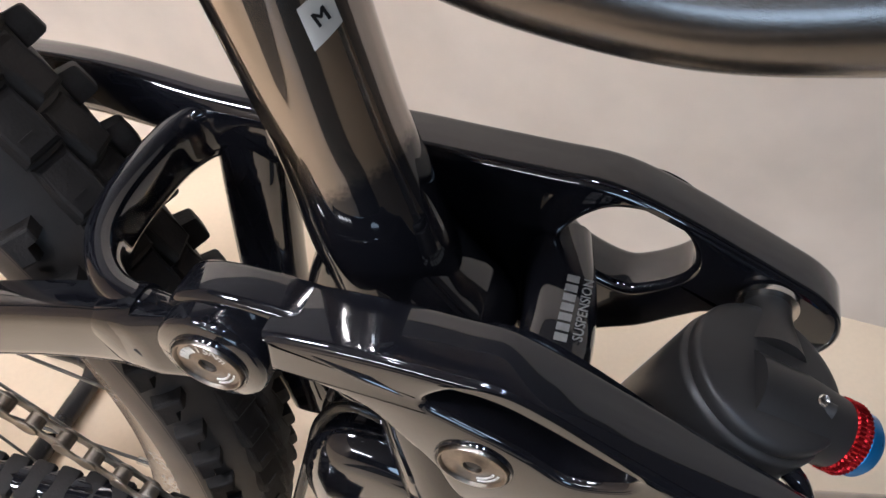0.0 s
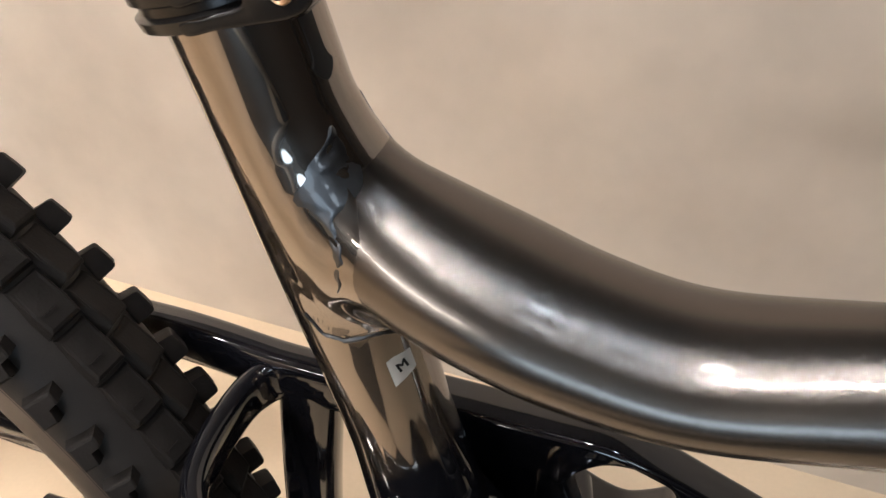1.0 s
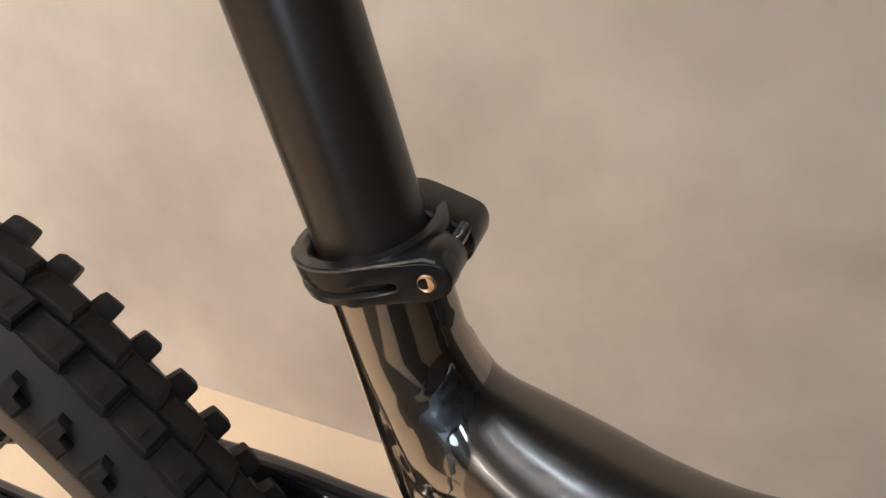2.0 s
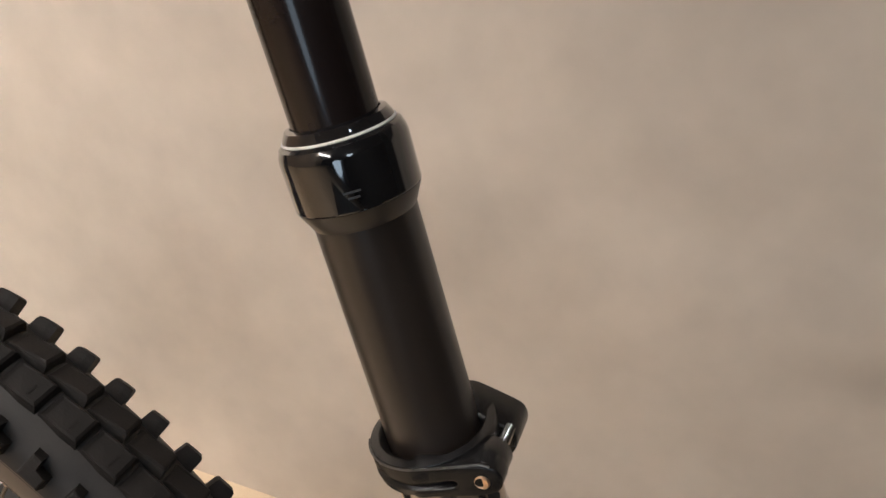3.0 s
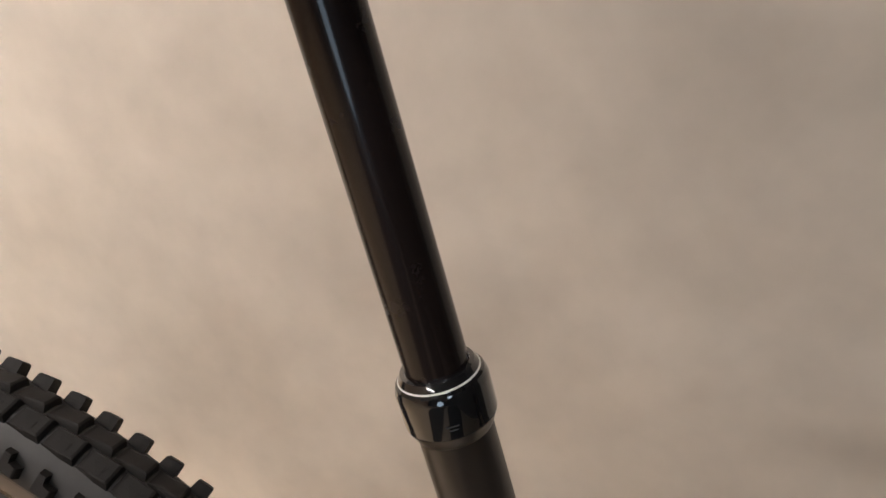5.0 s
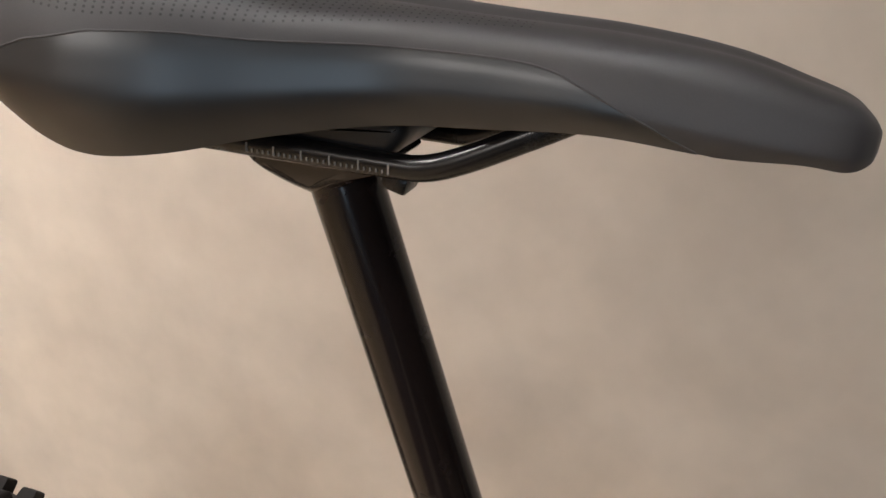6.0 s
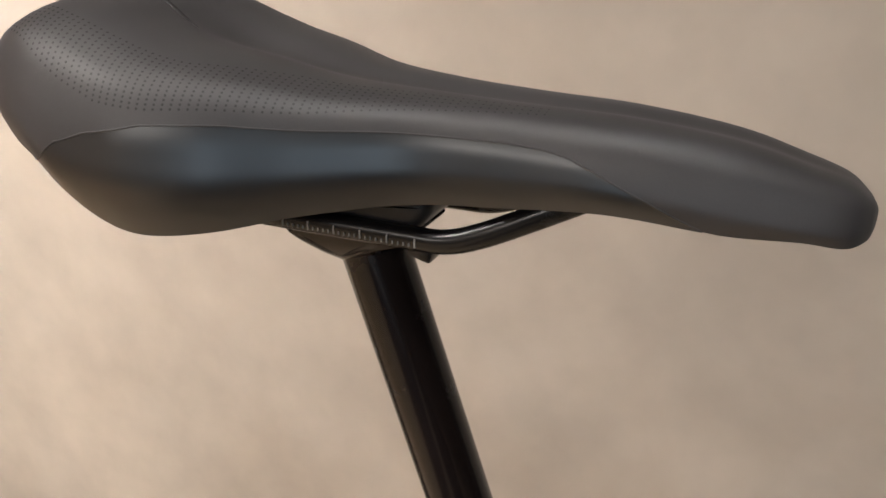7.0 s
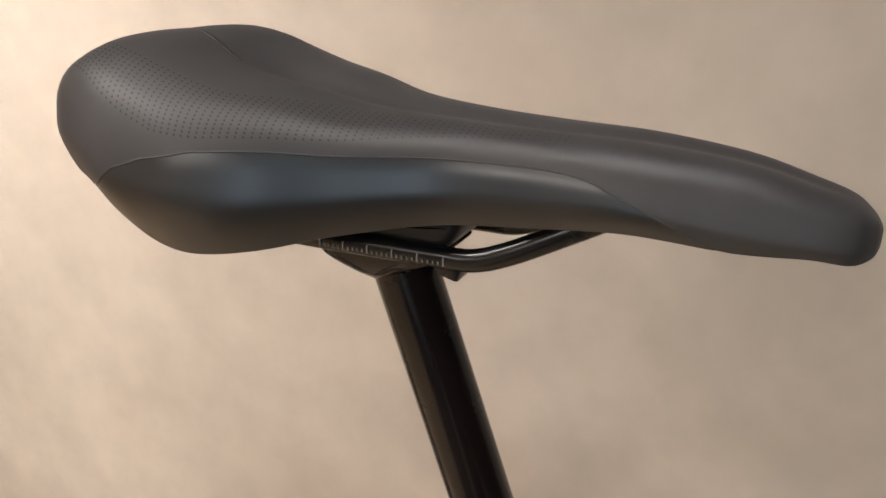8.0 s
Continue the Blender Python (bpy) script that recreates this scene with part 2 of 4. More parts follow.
def skin(bm, rings, closed=True, cap=True, loop=False):
    """Faces between rings of equally many points; caps the ends, or joins last to first."""
    made = [[bm.verts.new(p) for p in ring] for ring in rings]
    pairs = list(zip(made, made[1:])) + ([(made[-1], made[0])] if loop else [])
    for a, b in pairs:
        n = len(a)
        for i in range(n if closed else n - 1):
            j = (i + 1) % n
            bm.faces.new((a[i], a[j], b[j], b[i]))
    if cap and closed and not loop:
        bm.faces.new(made[0][::-1])
        bm.faces.new(made[-1])
    return made


def tube(points, radius, sides=24, flat=1.0, up=(0, 1, 0), bm=None):
    """A tube along the points; radius: one number, or one for each point; flat: width along up over the other."""
    bm = bm or bmesh.new()
    pts = [Vector(p) for p in points]
    rad = radius if hasattr(radius, "__len__") else [radius] * len(pts)
    rings = []
    for i, p in enumerate(pts):
        t = (pts[min(i + 1, len(pts) - 1)] - pts[max(i - 1, 0)]).normalized()
        a = Vector(up) - t * t.dot(Vector(up))
        a.normalize()
        b = t.cross(a)
        r = rad[i]
        ra, rb = r if hasattr(r, "__len__") else (r * flat, r)
        rings.append([p + a * ra * math.cos(2 * math.pi * k / sides) + b * rb * math.sin(2 * math.pi * k / sides) for k in range(sides)])
    skin(bm, rings)
    return bm


def boxtube(points, sizes, up=(0, 0, 1), power=4.0, sides=32, bm=None):
    """A tube of rounded-box section along the points; sizes: half width across and half height along up, one pair for each point."""
    bm = bm or bmesh.new()
    pts = [Vector(p) for p in points]
    rings = []
    for i, p in enumerate(pts):
        t = (pts[min(i + 1, len(pts) - 1)] - pts[max(i - 1, 0)]).normalized()
        a = (Vector(up) - t * t.dot(Vector(up))).normalized()
        b = t.cross(a)
        ring = []
        for k in range(sides):
            w = 2 * math.pi * k / sides
            c, s = math.cos(w), math.sin(w)
            ring.append(p + b * sizes[i][0] * math.copysign(abs(c) ** (2 / power), c) + a * sizes[i][1] * math.copysign(abs(s) ** (2 / power), s))
        rings.append(ring)
    skin(bm, rings)
    return bm


def lathe(profile, origin, axis, sides=48, bm=None, cap=True):
    """Turns a profile of (along, radius) round an axis."""
    bm = bm or bmesh.new()
    w = Vector(axis).normalized()
    a = w.orthogonal().normalized()
    b = w.cross(a)
    rings = [[Vector(origin) + w * h + (a * math.cos(2 * math.pi * k / sides) + b * math.sin(2 * math.pi * k / sides)) * r for k in range(sides)] for h, r in profile]
    skin(bm, rings, cap=cap)
    return bm


def plate(loop, y0, y1, r, bm=None, hole=None, dish=0.0):
    """A plate in the x-z plane from y0 to y1 with rounded edges, with one hole if given."""
    bm = bm or bmesh.new()
    loop = ccw(np.array(loop))
    q = [(r * (1 - math.cos(a)), r * (1 - math.sin(a))) for a in np.linspace(0, math.pi / 2, 5)]
    at = lambda l, y: [(p[0], y, p[1]) for p in l]
    sign = 1 if y1 > y0 else -1
    rings = [at(grow(loop, -i), y0 + sign * j) for i, j in q[::-1]] + [at(grow(loop, -i), y1 - sign * j) for i, j in q]
    if hole is None:
        skin(bm, rings)
    else:
        hole = ccw(np.array(hole))
        # each of the plate's points gets the hole's point in its direction
        mid = hole.mean(0)
        way = np.arctan2(loop[:, 1] - mid[1], loop[:, 0] - mid[0])

        def facing(rim):
            angle = np.arctan2(rim[:, 1] - mid[1], rim[:, 0] - mid[0])
            order = np.argsort(angle)
            reach = np.interp(way, angle[order], np.linalg.norm(rim - mid, axis=1)[order], period=2 * math.pi)
            return mid + np.stack([np.cos(way), np.sin(way)], 1) * reach[:, None]

        rings += [at(facing(grow(hole, i)), y1 - sign * j) for i, j in q[::-1]] + [at(facing(grow(hole, i)), y0 + sign * j) for i, j in q]
        skin(bm, rings, loop=True)
    return bm


def block(size, bevel, m=None, bm=None, segments=2):
    """A bevelled box of full sizes at the pose m."""
    one = bmesh.new()
    bmesh.ops.create_cube(one, size=1)
    bmesh.ops.scale(one, vec=size, verts=one.verts)
    if bevel:
        bmesh.ops.bevel(one, geom=one.edges[:], offset=bevel, segments=segments, affect="EDGES", profile=0.5)
    if m is not None:
        bmesh.ops.transform(one, matrix=m, verts=one.verts)
    if bm is None:
        return one
    me = bpy.data.meshes.new("join")
    one.to_mesh(me)
    one.free()
    bm.from_mesh(me)
    bpy.data.meshes.remove(me)
    return bm


# ---- the room ----
WALL_Y, X0, X1, Y0, TOP = 0.503, -2.4, 3.4, -8.6, 2.7
MAT_X, MAT_Y = -0.80, 0.24


def slab(name, lo, hi, mat, label, category):
    size = [b - a for a, b in zip(lo, hi)]
    mid = [(a + b) / 2 for a, b in zip(lo, hi)]
    return tagged(link(name, block(size, 0, pose(*mid)), mat), label, category, kind="structure")


slab("floor", (X0, Y0, -0.1), (X1, WALL_Y, 0), M_FLOOR, "pale cream floor brightly lit beside the wall", "floor")
slab("wall_north", (X0, WALL_Y, -0.1), (0.95, WALL_Y + 0.12, 1.16), M_WALL, "beige plastered wall with a softly mottled tone", "wall")
# out of view; its dark brown stands for light fading up the wall
slab("wall_upper_dim", (X0, WALL_Y - 0.004, 1.16), (0.95, WALL_Y + 0.12, TOP), M_DARKROOM, "unseen upper wall coloured dark for light falling off", "wall")
# the dark brown walls are unseen, coloured for dark reflections in the bicycle
slab("wall_northeast", (0.95, WALL_Y - 0.02, -0.1), (X1, WALL_Y + 0.12, TOP), M_DARKROOM, "plain unseen wall, dark brown for dark reflections", "wall")
slab("wall_south", (X0, Y0 - 0.12, -0.1), (X1, Y0, TOP), M_DARKROOM, "plain unseen wall, dark brown for dark reflections", "wall")
slab("wall_west", (X0 - 0.12, Y0 - 0.12, -0.1), (X0, WALL_Y + 0.12, TOP), M_ROOM, "plain tan painted room wall", "wall")
slab("wall_east", (X1, Y0 - 0.12, -0.1), (X1 + 0.12, WALL_Y + 0.12, TOP), M_DARKROOM, "plain unseen wall, dark brown for dark reflections", "wall")
slab("ceiling", (X0 - 0.12, Y0 - 0.12, TOP), (X1 + 0.12, WALL_Y + 0.12, TOP + 0.1), M_CEIL, "plain dark painted ceiling", "ceiling")

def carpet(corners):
    """An unseen dark slab on the floor, cut to the given corners, added for dark reflections."""
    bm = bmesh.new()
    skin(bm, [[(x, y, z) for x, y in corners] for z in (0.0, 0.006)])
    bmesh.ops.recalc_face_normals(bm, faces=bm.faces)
    tagged(link("carpet", bm, M_MAT), "unseen dark slab on the floor, added for dark reflections", "carpet", kind="structure")


# two added slabs that put dark stripes into the tubes' reflections, a straight aisle of bare floor between them
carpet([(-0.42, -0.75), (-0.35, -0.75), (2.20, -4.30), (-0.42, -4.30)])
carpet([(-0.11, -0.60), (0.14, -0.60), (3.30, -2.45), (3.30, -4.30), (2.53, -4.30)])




# slab standing for an unidentified dark shape; white blocks paint its glints
mat = tagged(link("dark_shape", block((0.60, 0.34, 0.008), 0.003, pose(MAT_X - 0.30, MAT_Y, 0.004)), M_MAT), "low dark slab for an unidentified shape, glints painted as pale blocks", "mat", kind="structure")
for k in range(16):
    x, y = MAT_X - 0.02 - 0.30 * random.random(), MAT_Y + 0.30 * (random.random() - 0.5)
    part("glint_block", block((0.005 + 0.010 * random.random(), 0.004 + 0.006 * random.random(), 0.003), 0.001, pose(x, y, 0.0095, 0, 0, 180 * random.random())), M_WHITE, mat)


def downlight(x, y):
    thing = tagged(empty("downlight"), "round white recessed ceiling downlight", "ceiling light", "ceiling downlights")
    thing.location = (x, y, TOP)
    part("trim_ring", lathe([(0.0, 0.075), (-0.012, 0.092), (-0.016, 0.090), (-0.014, 0.078), (-0.002, 0.073)], (0, 0, 0), (0, 0, 1), 32), M_WHITE, thing)


for row in LAMPS[:10]:
    downlight(row[0][0], row[0][1])

# ---- the bicycle ----
# The seat post's line: S is the top of the seat tube, U runs up it, F ahead, square to it.
LEAN = radians(19.1)
S = Vector((-0.12, 0, 0.707))
U = Vector((-math.sin(LEAN), 0, math.cos(LEAN)))
F = Vector((math.cos(LEAN), 0, math.sin(LEAN)))
N = Vector((0, 1, 0))
AXLE = Vector((-0.4850, 0, 0.3640))


def on(a, f=0.0, y=0.0):
    """The place a along the seat post from the tube's top, f ahead of its middle, y across."""
    return S + U * a + F * f + N * y


bicycle = tagged(empty("bicycle"), "gunmetal and gloss black full-suspension mountain bicycle standing by a wall", "bicycle")


SEAT = Matrix((( F.x, N.x, U.x, S.x), (F.y, N.y, U.y, S.y), (F.z, N.z, U.z, S.z), (0, 0, 0, 1)))


def seat_plate(loop, y0, y1, r, count=64):
    """A plate in the seat post's own plane: loop of (ahead, along)."""
    bm = plate(closed_spline(loop, count), y0, y1, r)
    bmesh.ops.transform(bm, matrix=SEAT, verts=bm.verts)
    return bm


def letters(text, size, m, mat, parent, name="lettering", label="", bold=0.0):
    """Flat raised letters of the built-in font, at the pose m."""
    curve = bpy.data.curves.new("lettering", "FONT")
    curve.body, curve.size, curve.extrude, curve.align_x, curve.align_y = text, size, 0.00005, "CENTER", "CENTER"
    curve.resolution_u = 3
    curve.offset = bold
    ob = bpy.data.objects.new("lettering", curve)
    scene.collection.objects.link(ob)
    bpy.context.view_layer.update()
    me = bpy.data.meshes.new_from_object(ob.evaluated_get(bpy.context.evaluated_depsgraph_get()))
    bpy.data.objects.remove(ob)
    bpy.data.curves.remove(curve)
    me.transform(m)
    me.materials.clear()
    me.materials.append(mat)
    made = new(name, me)
    made.parent = under(parent)
    if label:
        tagged(made, label=label)
    return made


# -- frame --
# along the seat tube: place, shift ahead, radius
SEAT_ROWS = [(-0.36, -0.004, 0.038), (-0.31, -0.006, 0.033), (-0.26, -0.0065, 0.0275), (-0.228, -0.0060, 0.0228), (-0.195, -0.0050, 0.0196), (-0.17, -0.0041, 0.0187), (-0.152, -0.0034, 0.0173), (-0.14, -0.0030, 0.0168), (-0.12, -0.0022, 0.0170), (-0.10, -0.0014, 0.0174), (-0.08, -0.0008, 0.0178), (-0.06, -0.0003, 0.0179), (-0.03, 0.0, 0.0174), (-0.0035, 0.0, 0.0173)]
SEAT_FINE = np.array(spline(SEAT_ROWS, 8))
# along the top tube: x, y, z, half width, half height
TOP_ROWS = [
    (-0.1015, 0.0, 0.6500, 0.0158, 0.0217),
    (-0.088, -0.0008, 0.6459, 0.0192, 0.0192),
    (-0.070, -0.0022, 0.6407, 0.0232, 0.0175),
    (-0.050, -0.0040, 0.6358, 0.0248, 0.0170),
    (-0.028, -0.0056, 0.6317, 0.0240, 0.0163),
    (0.000, -0.0066, 0.6309, 0.0228, 0.0152),
    (0.035, -0.0066, 0.6390, 0.0206, 0.0161),
    (0.080, -0.0066, 0.6508, 0.0189, 0.0180),
    (0.130, -0.0060, 0.6647, 0.0181, 0.0191),
    (0.300, 0.0, 0.7120, 0.0185, 0.0190),
    (0.450, 0.0, 0.7550, 0.0190, 0.0190),
]
TOP_FINE = np.array(spline(TOP_ROWS, 14))
for _ in range(8):
    TOP_FINE[1:-1] = (TOP_FINE[:-2] + 2 * TOP_FINE[1:-1] + TOP_FINE[2:]) / 4
FILLET = 0.011


def from_joint(p):
    """Distance of points from the two tubes, run into one another with a soft fillet."""
    q = p - np.array(S)
    a, f = q @ np.array(U), q @ np.array(F)
    seat = np.hypot(f - np.interp(a, SEAT_FINE[:, 0], SEAT_FINE[:, 1]), p[:, 1]) - np.interp(a, SEAT_FINE[:, 0], SEAT_FINE[:, 2])
    mid = TOP_FINE[:, :3]
    way = np.gradient(mid, axis=0)
    way /= np.linalg.norm(way, axis=1)[:, None]
    step = np.linalg.norm(np.gradient(mid, axis=0), axis=1)
    near = np.argmin(((p[:, None, :] - mid[None, :110]) ** 2).sum(2), axis=1)
    back = ((p - mid[near]) * way[near]).sum(1)
    at = np.clip(near + back / step[near], 0, 110)
    count = np.arange(len(mid))
    middle = np.stack([np.interp(at, count, mid[:, k]) for k in range(3)], 1)
    t = np.stack([np.interp(at, count, way[:, k]) for k in range(3)], 1)
    wide, high = np.interp(at, count, TOP_FINE[:, 3]), np.interp(at, count, TOP_FINE[:, 4])
    d = p - middle
    b = np.cross(t, np.array((0.0, 1.0, 0.0)))
    b /= np.linalg.norm(b, axis=1)[:, None]
    u, v = d[:, 1] / wide, (d * b).sum(1) / high
    size = np.hypot(u, v) + 1e-9
    top = (size - 1) * size / np.hypot(u / wide, v / high)
    h = np.maximum(FILLET - np.abs(seat - top), 0)
    joined = np.minimum(seat, top) - h * h / (4 * FILLET)
    ahead = np.clip((f + 0.007) / 0.013, 0, 1)
    return seat + (joined - seat) * ahead * ahead * (3 - 2 * ahead)


def reach(middle, out, least, most):
    """How far each ray goes from the middle before it leaves the joined tubes; 0 where it does not."""
    lo, hi = np.full(len(out), least), np.full(len(out), most)
    inside = from_joint(middle + out * most) < 0
    for _ in range(16):
        half = (lo + hi) / 2
        within = from_joint(middle + out * half[:, None]) < 0
        lo, hi = np.where(within, half, lo), np.where(within, hi, half)
    return np.where(inside, 0.0, (lo + hi) / 2)


def seat_tube():
    steps = sorted(set([float(a) for a in SEAT_FINE[:, 0] if a < -0.118 or a > -0.016] + [round(-0.118 + 0.0006 * k, 4) for k in range(170)]))
    turn = np.radians(np.arange(96) * 3.75)
    out = np.outer(np.sin(turn), np.array(F)) - np.outer(np.cos(turn), np.array(N))
    side = np.degrees(np.arcsin(np.sin(turn)))
    lip = np.interp(side, [-60, -28, -18, -6, 14, 36, 72, 90], [-0.056, -0.0775, -0.0848, -0.0928, -0.0956, -0.0955, -0.1002, -0.1012])
    rings = []
    for a in steps:
        f, r = float(np.interp(a, SEAT_FINE[:, 0], SEAT_FINE[:, 1])), float(np.interp(a, SEAT_FINE[:, 0], SEAT_FINE[:, 2]))
        middle = np.array(on(a, f))
        size = np.full(96, r)
        if -0.112 < a < -0.016:
            far = reach(middle, out, r * 0.9, 0.032)
            far = np.where(far > 0, far + 0.0003 * np.clip((0.0215 + 0.006 * np.clip((58 - side) / 14, 0, 1) - far) / 0.0015, -1, 1) * np.clip((far - r) / 0.0006, 0, 1), r * 0.9)
            above = np.clip((a - lip) / 0.0010, 0, 1)
            size = r + (far - r) * above
        rings.append([Vector(p) for p in middle + out * size[:, None]])
    bm = bmesh.new()
    skin(bm, rings)
    tube_ob = part("seat_tube", bm, M_SEATTUBE, bicycle, "mirror-bright gunmetal seat tube fading to gloss black at its foot")
    # slot under the clamp, in the tube's front: a black plate for the shade inside
    bm = seat_plate([(0.0, -0.006), (0.0020, -0.008), (0.0020, -0.0225), (0.0032, -0.0262), (0.0, -0.0296), (-0.0032, -0.0262), (-0.0020, -0.0225), (-0.0020, -0.008)], -0.0003, 0.0003, 0.0001, 40)
    bmesh.ops.transform(bm, matrix=SEAT @ Matrix.Translation((0, -0.0174, 0)) @ SEAT.inverted(), verts=bm.verts)
    bmesh.ops.transform(bm, matrix=SEAT @ Matrix.Rotation(radians(75), 4, "Z") @ SEAT.inverted(), verts=bm.verts)
    part("relief_slot", bm, M_INKSHADE, tube_ob, "relief slot below the clamp, its shade painted black")
    # size sticker, bent round the tube
    bm = bmesh.new()
    rows = []
    for j in range(6):
        row = []
        for i in range(9):
            w = radians(38.5 + 26 * i / 8)
            a = -0.1100 + 0.0046 - 0.0092 * j / 5 + 0.0026 * (i / 8 - 0.5)
            row.append(on(a, 0.0174 * math.sin(w) - 0.0018, -0.0174 * math.cos(w)))
        rows.append(row)
    skin(bm, rows, closed=False)
    part("size_sticker", bm, M_STICKER, tube_ob, "small white size sticker with a letter M")
    w = radians(51.5)
    out = F * math.sin(w) - N * math.cos(w)
    right = F * math.cos(w) + N * math.sin(w)
    right = (right + U * 0.22).normalized()
    up = out.cross(right)
    m = Matrix(((right.x, up.x, out.x, 0), (right.y, up.y, out.y, 0), (right.z, up.z, out.z, 0), (0, 0, 0, 1)))
    m.translation = on(-0.1102, 0.0175 * math.sin(w) - 0.0018, -0.0175 * math.cos(w))
    for k in (-1, 1):
        letters("M", 0.0046, Matrix.Translation(right * 0.00014 * k) @ m, M_INKSHADE, tube_ob, "size_letter", "black letter M")


def top_tube():
    rows = TOP_FINE
    rings = []
    turn = np.radians(np.arange(64) * 360 / 64)
    for i, row in enumerate(rows):
        t = Vector(rows[min(i + 1, len(rows) - 1)][:3] - rows[max(i - 1, 0)][:3]).normalized()
        b = np.array(t.cross(N).normalized())
        oval = np.outer(np.cos(turn) * row[3], np.array(N)) + np.outer(np.sin(turn) * row[4], b)
        size = np.linalg.norm(oval, axis=1)
        out = oval / size[:, None]
        if row[0] < 0.02:
            far = reach(row[:3], out, 0.010, 0.036)
            size = np.where(far > 0, far, size)
        rings.append([Vector(p) for p in row[:3] + out * size[:, None]])
    bm = bmesh.new()
    skin(bm, rings)
    ob = part("top_tube", bm, M_FLAKE, bicycle, "gunmetal top tube with a bright metallic flake")
    # the weld between the tubes: a smoothed patch with a drip-like tail, laid on both tubes
    heights = [-0.0385, -0.0410, -0.0440, -0.0486, -0.0520, -0.0545, -0.0570, -0.0640, -0.0700, -0.0755]
    for side in (-1, 1):
        bm = bmesh.new()
        rows = []
        for a in np.linspace(-0.0385, -0.0755, 27):
            lo = float(np.interp(-a, [-h for h in heights], [61, 48, 32, 14, 5, 20, 29, 30, 26, 24]))
            hi = float(np.interp(-a, [-h for h in heights], [63, 66, 68, 68, 64, 54, 40, 36, 31, 25]))
            lo += 2.0 * noise.noise((a * 420, 0.3, side))
            hi += 2.0 * noise.noise((a * 420, 7.3, side))
            row = []
            for i in range(11):
                v = i / 10
                w = radians(lo + (hi - lo) * v)
                out = F * math.sin(w) + N * side * math.cos(w)
                far = float(reach(np.array(on(a)), np.array([out]), 0.015, 0.05)[0])
                lift = 0.0001 + 0.0007 * math.sin(math.pi * v) * (0.6 + 0.8 * noise.noise((a * 300, v * 3, side)))
                row.append(on(a) + out * (far + lift))
            rows.append(row)
        skin(bm, rows, closed=False)
        part("weld", bm, M_WELD, ob, "smoothed silver weld with a drip-like tail")
    bm = bmesh.new()
    rows = []
    for k in range(37):
        w = radians(-16 + 88 * k / 36)
        mid = float(np.interp(math.degrees(w), [-28, -18, -6, 14, 36, 72], [-0.0775, -0.0848, -0.0928, -0.0956, -0.0955, -0.1010])) + 0.0005 * noise.noise((k * 0.5, 3.1, 0))
        out = F * math.sin(w) - N * math.cos(w)
        row = []
        for i in range(7):
            v = i / 6
            a = mid + (v - 0.5) * 0.0018 * (0.2 + 0.75 * math.sin(math.pi * k / 36))
            row.append(on(a, -0.0012) + out * (0.01765 + 0.0007 * math.sin(math.pi * v) * (0.7 + 0.6 * noise.noise((k * 0.9, v * 2, 5)))))
        rows.append(row)
    skin(bm, rows, closed=False)
    part("weld", bm, M_WELD, ob, "rough weld bead under the top tube")


seat_tube()
top_tube()


